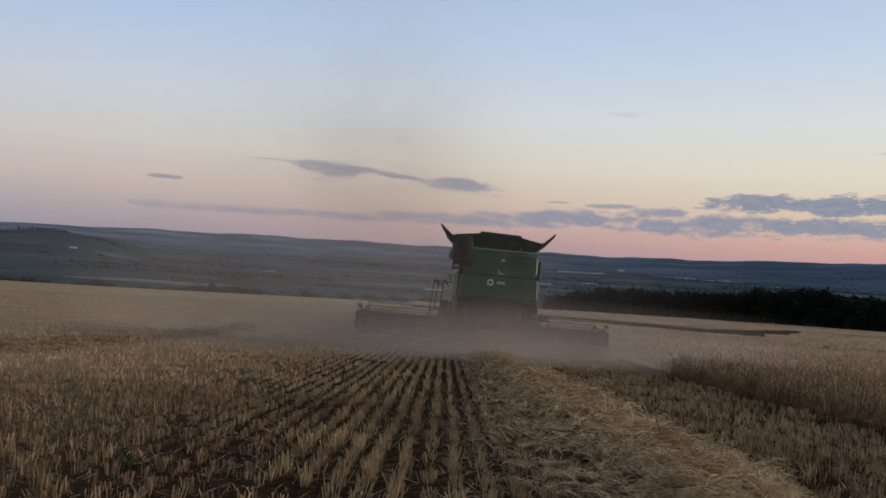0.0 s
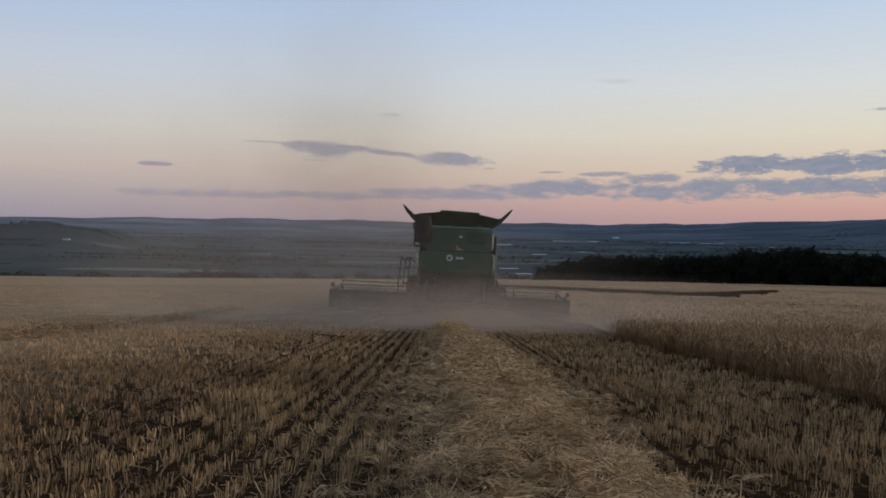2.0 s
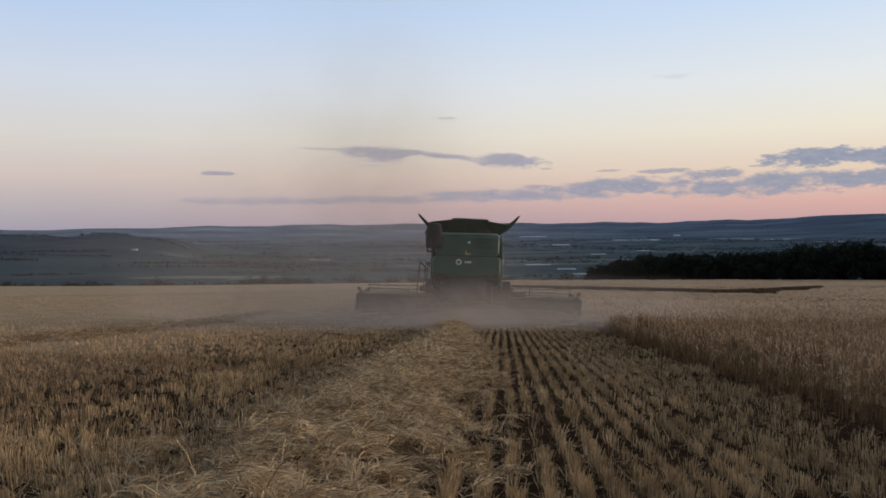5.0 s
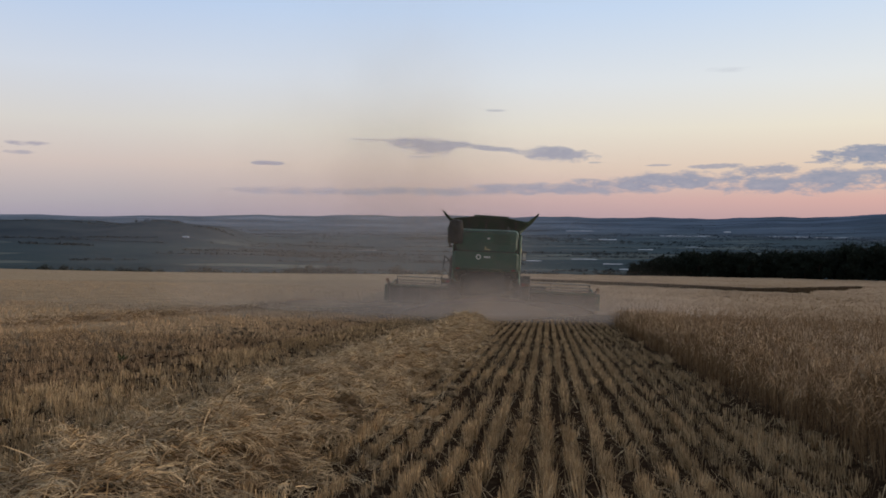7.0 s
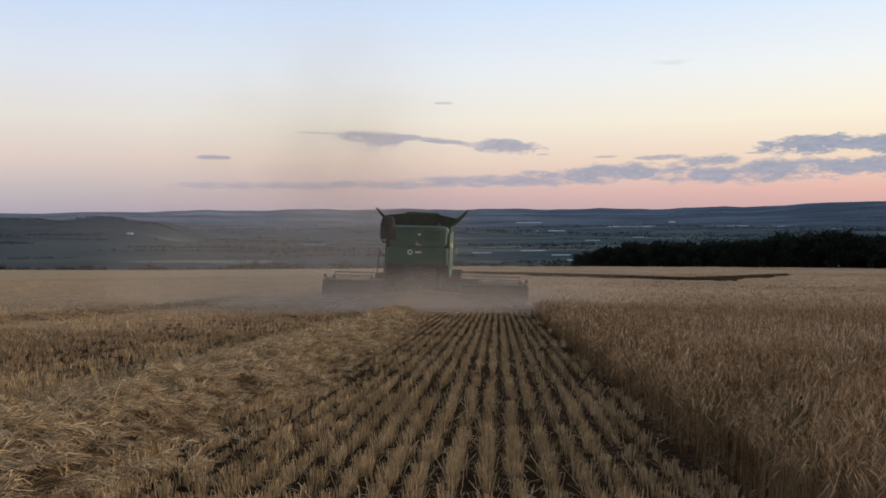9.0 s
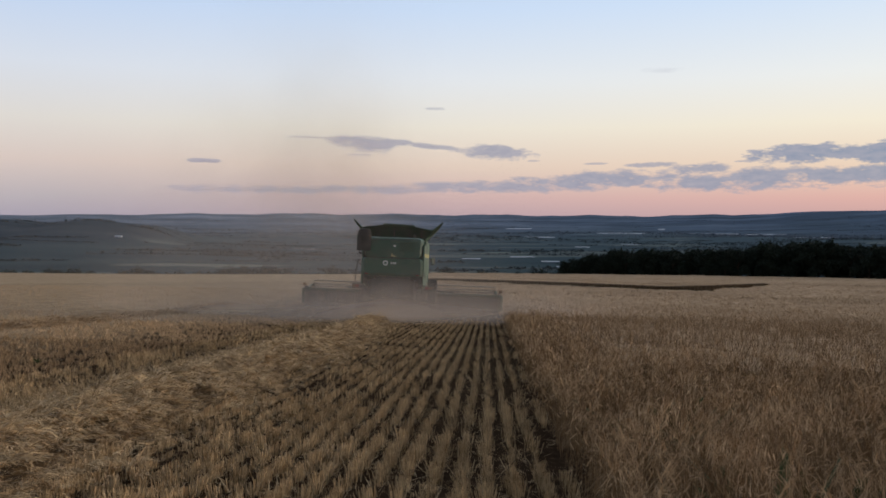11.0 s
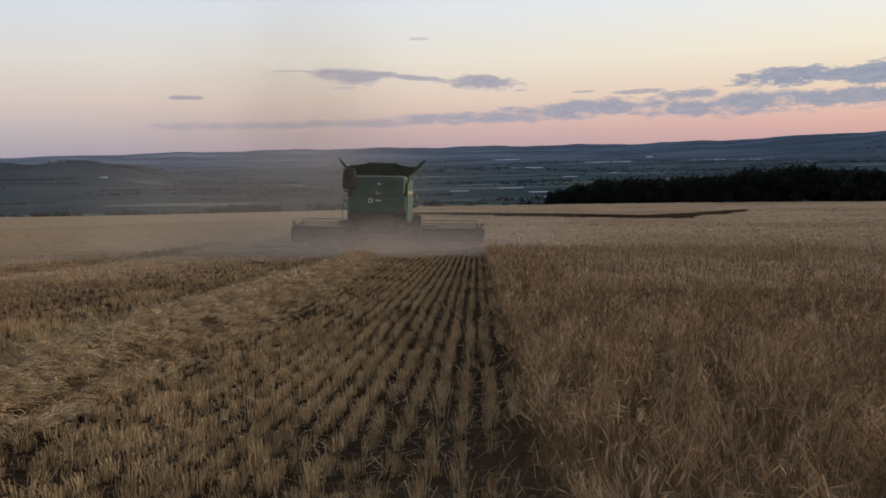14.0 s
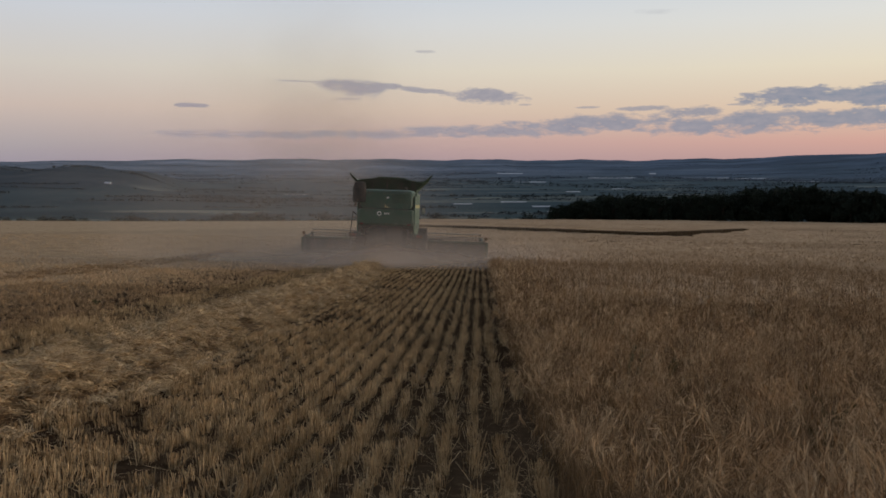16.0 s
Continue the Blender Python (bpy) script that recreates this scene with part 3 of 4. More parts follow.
    part("exhaust_pipe", rod(rod(fresh(), (0.9, 2.0, 3.9), (0.9, 2.0, 4.14), 0.075, 14), (0.9, 2.0, 4.14), (0.9, 1.88, 4.22), 0.075, 14), BLACK, top)

    # straw outlet under the hood
    bm = fresh()
    plate(bm, [(-0.85, 0.25, 2.15), (0.85, 0.25, 2.15), (0.95, -0.30, 1.30), (-0.95, -0.30, 1.30)], 0.03)
    outlet = part("straw_chute", bm, BLACK, top, "black straw chute under the hood")
    for i in range(8):
        x = -0.7 + 0.2 * i
        part("chute_fin", plate(fresh(), [(x, 0.15, 1.98), (x, -0.29, 1.32), (x + 0.06 * (i - 3.5) / 3.5, -0.35, 1.2), (x, 0.1, 1.8)], 0.012, (1, 0, 0)), BLACK, outlet)
    bm = fresh()
    box(bm, (-1.15, 0.35, 1.05), (1.15, 2.9, 2.0), 0.12)
    part("chopper_housing", bm, BLACK, top)
    part("tow_hitch", box(box(fresh(), (-0.1, -0.15, 0.82), (0.1, 0.9, 0.98), 0.02), (-0.16, -0.2, 0.78), (0.16, -0.1, 1.04), 0.02), BLACK, top)
    # threshing body
    bm = fresh()
    box(bm, (-1.2, 2.6, 0.95), (1.2, 5.6, 3.1), 0.1)
    part("threshing_body", bm, SHADEDGREEN, top)

    # axles and wheels
    part("rear_axle", box(rod(fresh(), (-1.35, 1.2, 0.72), (1.35, 1.2, 0.72), 0.11, 12), (-0.35, 1.0, 0.65), (0.35, 1.4, 1.1), 0.04), BLACK, top)
    part("front_axle", rod(fresh(), (-1.5, 4.7, 0.98), (1.5, 4.7, 0.98), 0.2, 14), BLACK, top)
    for s in (-1, 1):
        for y, x, r, w, lugs in ((1.2, 1.38, 0.72, 0.58, 20), (4.7, 1.62, 1.0, 0.80, 22)):
            rubber = part("wheel", tyre(fresh(), (s * x, y, r - 0.02), r, w, lugs), RUBBER, top, "lugged black tyre caked in dust")
            bm = fresh()
            rod(bm, (s * (x - w * 0.36), y, r - 0.02), (s * (x + w * 0.40), y, r - 0.02), r * 0.62, 28, r * 0.56)
            part("rim", bm, YELLOW, rubber, "yellow steel rim")
            bm = fresh()
            rod(bm, (s * (x + w * 0.40), y, r - 0.02), (s * (x + w * 0.50), y, r - 0.02), 0.16, 14)
            part("hub", bm, YELLOW, rubber)
    # mudguards, rear lamps on brackets, marker plates
    for s in (-1, 1):
        bm = fresh()
        xa, xb = sorted((s * 1.12, s * 1.95))
        box(bm, (xa, 0.55, 1.56), (xb, 0.62, 1.64), 0.01)
        br = part("lamp_bracket", bm, BLACK, top)
        xa, xb = sorted((s * 1.58, s * 1.98))
        part("lamp_box", box(fresh(), (xa, 0.45, 1.52), (xb, 0.56, 1.76), 0.02), BLACK, br)
        xa, xb = sorted((s * 1.62, s * 1.80))
        part("tail_lamp", box(fresh(), (xa, 0.43, 1.57), (xb, 0.46, 1.70), 0.008), REDLENS, br, "red tail lamp")
        xa, xb = sorted((s * 1.82, s * 1.95))
        part("turn_lamp", box(fresh(), (xa, 0.43, 1.57), (xb, 0.46, 1.70), 0.008), AMBER, br, "amber turn lamp")
        xa, xb = sorted((s * 1.15, s * 1.32))
        part("marker_plate", box(fresh(), (xa, -0.01, 2.22), (xb, 0.03, 2.38), 0.005), REDLENS, top, "red reflector")

    # cab
    bm = fresh()
    loft(bm, [[(-w, y0, z), (w, y0, z), (w, y1, z), (-w, y1, z)] for w, y0, y1, z in ((0.85, 5.15, 6.9, 1.75), (0.92, 5.15, 7.1, 2.5), (0.90, 5.15, 7.0, 3.5))])
    cab = part("cab", bm, GLASS, top, "dark glazed operator cab")
    part("cab_roof", box(fresh(), (-1.0, 5.05, 3.5), (1.0, 7.25, 3.78), 0.1), GREEN, cab)
    for s in (-1, 1):
        for y in (5.18, 6.95):
            part("cab_pillar", rod(fresh(), (s * 0.92, y, 1.75), (s * 0.92, y, 3.5), 0.05), BLACK, cab)
        bm = fresh()
        rod(bm, (s * 0.95, 6.9, 3.2), (s * 1.65, 6.95, 3.1), 0.025)
        arm = part("mirror_arm", bm, BLACK, cab)
        part("mirror_head", box(fresh(), (s * 1.66 - 0.11, 6.9, 2.78), (s * 1.66 + 0.11, 6.98, 3.2), 0.03), BLACK, arm)
        part("mirror_glass", box(fresh(), (s * 1.66 - 0.09, 6.885, 2.81), (s * 1.66 + 0.09, 6.9, 3.17)), MIRROR, arm, "pale mirror glass")
        part("beacon", rod(fresh(), (s * 0.8, 5.3, 3.78), (s * 0.8, 5.3, 3.95), 0.07, 14), AMBER, cab, "amber beacon")
    # platform, ladder and handrails on the left
    part("platform", box(fresh(), (-2.25, 4.6, 1.62), (-0.9, 6.3, 1.69), 0.01), BLACK, top)
    bm = fresh()
    for x in (-2.42, -2.02):
        rod(bm, (x, 4.55, 0.45), (x, 4.62, 1.66), 0.03)
    ladder = part("ladder_rail", bm, BLACK, top)
    for i in range(5):
        part("ladder_step", box(fresh(), (-2.42, 4.46, 0.5 + 0.26 * i), (-2.02, 4.66, 0.54 + 0.26 * i), 0.008), BLACK, ladder)
    for x0, y0 in ((-2.42, 4.6), (-2.02, 4.58), (-2.24, 6.2)):
        part("handrail", rod(rod(fresh(), (x0, y0, 1.65), (x0 + 0.1, y0 + 0.02, 2.85), 0.024), (x0 + 0.1, y0 + 0.02, 2.85), (x0 + 0.32, y0 + 0.35, 2.6), 0.024), BLACK, top)
    part("fuel_step_box", box(fresh(), (-1.75, 1.9, 1.25), (-1.5, 3.4, 1.75), 0.05), BLACK, top)
    for i in range(3):
        part("rear_step", box(fresh(), (-1.78, 0.75 - 0.04 * i, 0.95 + 0.28 * i), (-1.45, 1.0 - 0.04 * i, 0.99 + 0.28 * i), 0.006), BLACK, top)

    # feeder house
    bm = fresh()
    loft(bm, [[(-0.75, y, z0), (0.75, y, z0), (0.75, y, z1), (-0.75, y, z1)] for y, z0, z1 in ((4.9, 1.1, 1.9), (7.0, 0.35, 1.15))])
    part("feeder_house", bm, GREEN, top)

    # header, 35 feet wide
    W = 5.42
    bm = fresh()
    plate(bm, [(-W, 6.75, 0.28), (W, 6.75, 0.28), (W, 6.62, 1.16), (-W, 6.62, 1.16)], 0.06)
    header = part("header", bm, BLACK, top, "wide dark cutting header with reel")
    part("header_beam", rod(fresh(), (-W, 6.58, 1.16), (W, 6.58, 1.16), 0.085, 12), SHADEDGREEN, header)
    part("header_lower_beam", box(fresh(), (-W, 6.55, 0.24), (W, 6.74, 0.40), 0.03), BLACK, header)
    part("header_floor", plate(fresh(), [(-W, 6.75, 0.26), (W, 6.75, 0.26), (W, 8.15, 0.14), (-W, 8.15, 0.14)], 0.03), STEEL, header)
    for i in range(10):
        x = -W + 0.6 + i * (2 * W - 1.2) / 9
        part("header_rib", box(fresh(), (x - 0.03, 6.54, 0.36), (x + 0.03, 6.66, 1.12)), BLACK, header)
    part("cutter_bar", box(fresh(), (-W, 8.12, 0.12), (W, 8.24, 0.16)), STEEL, header)
    part("table_auger", rod(fresh(), (-W + 0.1, 7.25, 0.68), (W - 0.1, 7.25, 0.68), 0.20, 18), STEEL, header)
    bm = fresh()
    for side in (-1, 1):
        prev = None
        for i in range(150):
            a, x = side * i * 0.5, side * (0.8 + (W - 1.0) * i / 150)
            pair = [bm.verts.new((x, 7.25 + r * math.cos(a), 0.68 + r * math.sin(a))) for r in (0.19, 0.33)]
            if prev:
                bm.faces.new((prev[0], prev[1], pair[1], pair[0]))
            prev = pair
    part("auger_flight", bm, STEEL, header)
    for s in (-1, 1):
        bm = fresh()
        plate(bm, [(s * W, 6.50, 0.18), (s * W, 8.3, 0.10), (s * W, 9.4, 0.12), (s * W, 8.5, 0.62), (s * W, 7.6, 1.05), (s * W, 7.0, 1.30), (s * W, 6.50, 1.36)], 0.07, (1, 0, 0))
        part("end_plate", bm, BLACK, header, "dark pointed header end plate")
        xa, xb = sorted((s * (W + 0.04), s * (W + 0.24)))
        part("drive_cover", box(fresh(), (xa, 6.5, 0.35), (xb, 7.35, 1.22), 0.07), SHADEDGREEN, header)
        bm = fresh()
        rod(bm, (s * (W + 0.1), 6.6, 1.22), (s * (W + 0.1), 6.6, 1.48), 0.02)
        box(bm, (s * (W + 0.1) - 0.09, 6.56, 1.36), (s * (W + 0.1) + 0.09, 6.60, 1.52), 0.01)
        part("end_marker", bm, AMBER, header, "amber marker lamp on a stalk")
        part("reel_arm", rod(fresh(), (s * (W - 0.12), 6.65, 1.22), (s * (W - 0.12), 8.05, 1.40), 0.06), SHADEDGREEN, header)
    cy, cz, R = 7.95, 1.12, 0.52
    part("reel_shaft", rod(fresh(), (-W + 0.15, cy, cz), (W - 0.15, cy, cz), 0.09, 12), REELTUBE, header)
    for k in range(6):
        a = radians(60 * k + 20)
        y, z = cy + R * math.cos(a), cz + R * math.sin(a)
        bat = part("reel_bat", rod(fresh(), (-W + 0.15, y, z), (W - 0.15, y, z), 0.032, 8), REELTUBE, header, "pale tubular reel bat")
        bm = fresh()
        for i in range(52):
            x = -W + 0.3 + i * (2 * W - 0.6) / 51
            rod(bm, (x, y, z), (x, y + 0.03, z - 0.26), 0.009, 4)
        tagged(part("reel_tines", bm, BLACK, bat), kind="stuff")
    for i in range(6):
        x = -W + 0.2 + i * (2 * W - 0.4) / 5
        bm = fresh()
        for k in range(6):
            a = radians(60 * k + 20)
            rod(bm, (x, cy, cz), (x, cy + R * math.cos(a), cz + R * math.sin(a)), 0.022, 6)
        part("reel_spider", bm, BLACK, header)
    top.matrix_world = Matrix.Translation((0, 0, -2.36)) @ Matrix.Rotation(radians(1.9), 4, "Y") @ Matrix.Rotation(radians(-3.6), 4, "X")
    return top


combine_harvester()


# ---------------------------------------------------------------- stubble, straw and standing crop
def lane(x, y):
    """Place across the rows, counted from the swath's middle line."""
    return x - SKEW * y


def lumps(x, y, s, seed=0.0):
    """Smooth patchy value between 0 and 1."""
    v = np.sin(x * 1.7 / s + seed) * np.cos(y * 1.3 / s - seed) + np.sin((x + y) * 0.9 / s + 2 * seed) + np.sin((0.6 * x - y) * 2.3 / s + 3 * seed) * 0.6
    return np.clip(0.5 + v / 4.2, 0, 1)


def blades(base, tip, width, side=None, taper=0.7):
    """Thin tapered blades from base to tip points."""
    n = len(base)
    a = rng.uniform(0, 2 * np.pi, n)
    w = np.stack([np.cos(a), np.sin(a), 0 * a], -1) * (np.asarray(width) * 0.5).reshape(-1, 1)
    if side is not None:
        w = side * (np.asarray(width) * 0.5).reshape(-1, 1)
    V = np.stack([base - w, base + w, tip + w * taper, tip - w * taper], 1).reshape(-1, 3)
    return V, np.arange(4 * n).reshape(n, 4)


def join(*meshes):
    V, F, k = [], [], 0
    for v, f in meshes:
        V.append(v)
        F.append(f + k)
        k += len(v)
    return np.concatenate(V), np.concatenate(F)


ROW = 0.235


def edge_at(y):
    """Where the standing crop begins, counted across the rows."""
    y = np.asarray(y, float)
    return EDGE + 0.06 * np.sin(y * 1.3) * np.clip((-6 - y) / 8, 0, 1) + 0.04 * np.sin(y * 3.7)


def swath_line(y):
    """Place of the windrow's middle, counted across the rows."""
    y = np.asarray(y, float)
    return 0.22 - 0.36 * np.clip((y + 18) / 12, 0, 1) + 0.07 * np.sin(y * 0.35)


def stubble_zone(u0, u1, y0, y1, step, count, width, height, spread, sheaths=False):
    """Cut stalks standing in tufts along the drill rows, with gaps in the rows and bare soil between."""
    rows = np.arange(math.ceil(u0 / ROW), math.floor(u1 / ROW) + 1)
    R, T = np.meshgrid(rows, np.arange(y0, y1, step))
    R, T = R.ravel(), T.ravel() + rng.uniform(-0.45, 0.45, R.size) * step
    vigour = np.clip(rng.normal(0.55, 0.25, R.size) + 0.55 * (lumps(R * ROW, T * 0.7, 0.5, 1.3) - 0.5), 0, 1)
    away = np.abs(R * ROW - swath_line(T))
    stand = rng.random(R.size) < np.clip(0.35 + 0.9 * vigour, 0, 0.96)
    stand &= ~((away < 0.75) & (rng.random(R.size) < 0.7)) & (R * ROW < edge_at(T) - 0.08)
    # the combine's wheels pressed two lanes down, and the last rows by the crop came up thin
    wheel = np.minimum(np.abs(R * ROW - 1.62), np.abs(R * ROW + 1.62)) < 0.30
    stand &= ~(wheel & (rng.random(R.size) < 0.08))
    stand &= ~((R * ROW > 4.2) & (rng.random(R.size) < 0.12))
    R, T, vigour, wheel = R[stand], T[stand], vigour[stand], wheel[stand]
    many = np.maximum(1, (count * (0.35 + 1.1 * vigour) * rng.uniform(0.7, 1.3, R.size) * np.where(R * ROW > 4.2, 0.75, 1)).astype(int))
    off = rng.normal(0, 0.014, R.size) + 0.012 * np.sin(T * 0.8 + R * 2.1)
    tall = height * (0.72 + 0.42 * vigour) * np.where(wheel, 0.8, 1.0) * rng.uniform(0.85, 1.1, R.size)
    tilt = rng.normal(0, 0.10, (R.size, 2))
    k = np.repeat(np.arange(R.size), many)
    n = len(k)
    du, dy = rng.normal(0, 1, n), rng.normal(0, 1, n)
    u, y = R[k] * ROW + off[k] + du * spread, T[k] + dy * step * 0.26
    x = u + SKEW * y
    h = tall[k] * rng.uniform(0.72, 1.12, n)
    lean = tilt[k] + np.stack([du * 0.07, dy * 0.06], -1) + rng.normal(0, 0.07, (n, 2)) + np.where((rng.random(n) < 0.05)[:, None], rng.normal(0, 0.9, (n, 2)), 0)
    base = np.stack([x, y, ground_z(x, y) - 0.015], -1)
    tip = base + np.stack([lean[:, 0] * h, lean[:, 1] * h, h], -1)
    w = width * rng.uniform(0.65, 1.35, n)
    out = [blades(base, tip, w, taper=0.9)]
    if sheaths:
        # withered leaf sheaths hanging from the tufts
        m = rng.random(n) < 0.22
        q = base[m] + (tip[m] - base[m]) * rng.uniform(0.25, 0.85, (m.sum(), 1))
        a, l = rng.uniform(0, 2 * np.pi, m.sum()), rng.uniform(0.03, 0.09, m.sum())
        out.append(blades(q, q + np.stack([np.cos(a) * l, np.sin(a) * l, rng.uniform(-0.06, 0.03, m.sum())], -1), width * 1.3 * np.ones(m.sum()), taper=0.3))
    # withered brown leaves round the foot of the tufts, added dark in place of shade
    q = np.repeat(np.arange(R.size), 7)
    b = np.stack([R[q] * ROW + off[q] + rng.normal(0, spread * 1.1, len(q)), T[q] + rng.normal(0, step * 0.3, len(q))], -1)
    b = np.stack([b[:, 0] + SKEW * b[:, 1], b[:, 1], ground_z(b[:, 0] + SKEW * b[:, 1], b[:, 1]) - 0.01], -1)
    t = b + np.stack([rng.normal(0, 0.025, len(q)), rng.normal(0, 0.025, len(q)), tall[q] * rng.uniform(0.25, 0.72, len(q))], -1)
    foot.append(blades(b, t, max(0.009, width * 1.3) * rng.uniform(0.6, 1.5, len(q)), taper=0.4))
    return join(*out)


foot = []
st = join(
    stubble_zone(-3.2, EDGE + 0.5, -39.8, -27, 0.12, 33, 0.0046, 0.142, 0.026, True),
    stubble_zone(-3.2, EDGE + 0.5, -27, -17, 0.13, 14, 0.0064, 0.130, 0.025),
    stubble_zone(-3.2, EDGE + 0.5, -17, 0, 0.15, 7, 0.012, 0.125, 0.025),
    stubble_zone(-16, EDGE, -58, -39.8, 0.3, 4, 0.02, 0.155, 0.03))
side_st = join(
    stubble_zone(-9, -3.2, -39.8, -25, 0.13, 20, 0.0046, 0.105, 0.022, True),
    stubble_zone(-9, -3.2, -25, -17, 0.14, 12, 0.0064, 0.105, 0.023))
tagged(mesh_of("side_stubble", *side_st, MIDSTUBBLE), "brown cut stubble beyond the windrow", "stubble", kind="stuff")
far_st = join(
    stubble_zone(-9, -3.2, -17, 0, 0.15, 6, 0.013, 0.095, 0.026),
    stubble_zone(-14, -9, -30, -17, 0.15, 7, 0.009, 0.100, 0.028),
    stubble_zone(-26, -9, -17, 0, 0.22, 4, 0.018, 0.09, 0.06),
    stubble_zone(-26, -14, -36, -17, 0.2, 5, 0.013, 0.145, 0.04),
    stubble_zone(-60, -5.5, 0, 40, 0.5, 2, 0.035, 0.06, 0.09),
    stubble_zone(-90, -26, -20, 0, 0.5, 2, 0.035, 0.07, 0.09))
tagged(mesh_of("distant_stubble", *far_st, FARSTUBBLE), "dull brown cut stubble farther out in the field", "stubble", kind="stuff")
tagged(mesh_of("stubble_leaves", *join(*foot[:3], *foot[4:6]), FOOT), "withered brown leaves at the foot of the stubble, darkened as its shade", "stubble", kind="stuff")
tagged(mesh_of("stubble", *st, STRAW), "pale cut cereal stubble standing in drill rows", "stubble", kind="stuff")


def litter(n, x0, x1, y0, y1):
    """Loose chaff and broken straw lying between the rows."""
    y, u = rng.uniform(y0, y1, n), rng.uniform(x0, x1, n)
    x = u + SKEW * y
    a, l = rng.uniform(0, 2 * np.pi, n), rng.uniform(0.04, 0.22, n)
    base = np.stack([x, y, ground_z(x, y) + rng.uniform(0.0, 0.05, n)], -1)
    tip = base + np.stack([np.cos(a) * l, np.sin(a) * l, rng.normal(0.01, 0.03, n)], -1)
    tip[:, 2] = np.maximum(tip[:, 2], ground_z(tip[:, 0], tip[:, 1]) + 0.004)
    return blades(base, tip, rng.uniform(0.003, 0.007, n))


tagged(mesh_of("straw_litter", *join(litter(24000, -12, EDGE + 0.3, -40, -14), litter(10000, -1.8, 1.5, -39, -16)), STRAW), "loose broken straw lying on dark soil", "straw", kind="stuff")


tagged(mesh_of("chaff_litter", *litter(9000, -9.5, 0.6, -40, -20), MIDSTUBBLE), "brown chaff and broken leaves between the stubble rows", "straw", kind="stuff")


def swath_half(y):
    """Half the windrow's width: ragged, and narrow where it has just left the combine."""
    return (0.94 + 0.13 * np.sin(y * 1.1) + 0.10 * np.sin(y * 2.9 + 1) + 0.06 * np.sin(y * 6.7)) * (1 - 0.35 * np.clip((y + 18) / 14, 0, 1))


def swath_height(u, y):
    k = np.clip(1 - np.abs(u / swath_half(y)) ** 2.6, 0, 1)
    return k * (0.08 + 0.20 * lumps(u * 1.2, y, 0.24, 0.7) + 0.16 * lumps(u, y * 1.2, 0.095, 2.7) + 0.07 * lumps(u, y, 0.045, 1.1)) - 0.02


def bent_straws(p0, d, arch, width):
    """Straws of two lengths each, from p0 along d, raised in the middle by arch."""
    n = len(p0)
    p1, p2 = p0 + d * 0.5 + np.stack([0 * arch, 0 * arch, arch], -1), p0 + d
    for p in (p1, p2):
        p[:, 2] = np.maximum(p[:, 2], ground_z(p[:, 0], p[:, 1]) + 0.006)
    w = np.cross(d, rng.normal(0, 0.55, (n, 3)) + [0, 0, 1])
    w *= (width / np.maximum(np.linalg.norm(w, axis=1), 1e-6) * 0.5)[:, None]
    V = np.stack([p0 - w, p0 + w, p1 + w, p1 - w, p2 + w, p2 - w], 1).reshape(-1, 3)
    b = np.arange(n)[:, None] * 6
    return V, np.concatenate([b + [0, 1, 2, 3], b + [3, 2, 4, 5]])


def straw_swath(middle, y0, y1, locks, each, length, width, line=swath_line, tall=1.0):
    """A windrow: a low mound under locks of straw that lie about the same way, and loose straws over them."""
    ys, us = np.arange(y0, y1, 0.2), np.linspace(-1.3, 1.3, 24)
    Y, U = np.meshgrid(ys, us, indexing="ij")
    X = middle + line(Y) + U + SKEW * Y
    V = np.stack([X, Y, ground_z(X, Y) + tall * swath_height(U, Y) - 0.09], -1).reshape(-1, 3)
    i = np.arange(Y.size).reshape(Y.shape)
    F = np.stack([i[:-1, :-1], i[:-1, 1:], i[1:, 1:], i[1:, :-1]], -1).reshape(-1, 4)
    m = int((y1 - y0) * 2.0 * locks)
    ly = rng.uniform(y0, y1, m)
    lu = np.sign(rng.random(m) - 0.5) * swath_half(ly) * np.minimum(np.abs(rng.normal(0, 0.56, m)), 1.35)
    la = rng.normal(0, 0.75, m) + np.where(rng.random(m) < 0.25, np.pi / 2, 0) + 0.9 * np.sin(1.9 * ly + 2 * lu)
    lift = rng.uniform(-0.09, 0.09, m) + np.where(rng.random(m) < 0.2, 0.05, 0)
    rise = rng.normal(0, 0.16, m)
    k = np.repeat(np.arange(m), rng.poisson(each, m) + 3)
    n = len(k)
    l = length * rng.uniform(0.45, 1.3, n)
    a = la[k] + rng.normal(0, 0.45, n)
    across, along = rng.normal(0, 0.030, n) * length / 0.22, rng.normal(0, 0.30, n) * length
    u = lu[k] - np.sin(la[k]) * across + np.cos(la[k]) * (along - l / 2)
    y = ly[k] + np.cos(la[k]) * across + np.sin(la[k]) * (along - l / 2)
    x = middle + line(ly[k]) + u + SKEW * y
    z = ground_z(x, y) + tall * (np.maximum(swath_height(lu[k], ly[k]), 0) * 0.6 + np.maximum(swath_height(u, y), 0) * 0.4) + lift[k] + rng.normal(0, 0.010, n) + 0.09 * np.clip(np.abs(lu[k]) / swath_half(ly[k]) - 0.9, 0, 0.4) / 0.4
    d = np.stack([np.cos(a) * l, np.sin(a) * l, (rise[k] + rng.normal(0, 0.10, n)) * l], -1)
    arch = rng.uniform(0.02, 0.20, n) * l
    # stray straws at any slant
    stray = rng.random(n) < 0.12
    turn = rng.uniform(0, 2 * np.pi, n)
    d[stray] = (np.stack([np.cos(turn), np.sin(turn), rng.normal(0.1, 0.45, n)], -1) * l[:, None])[stray]
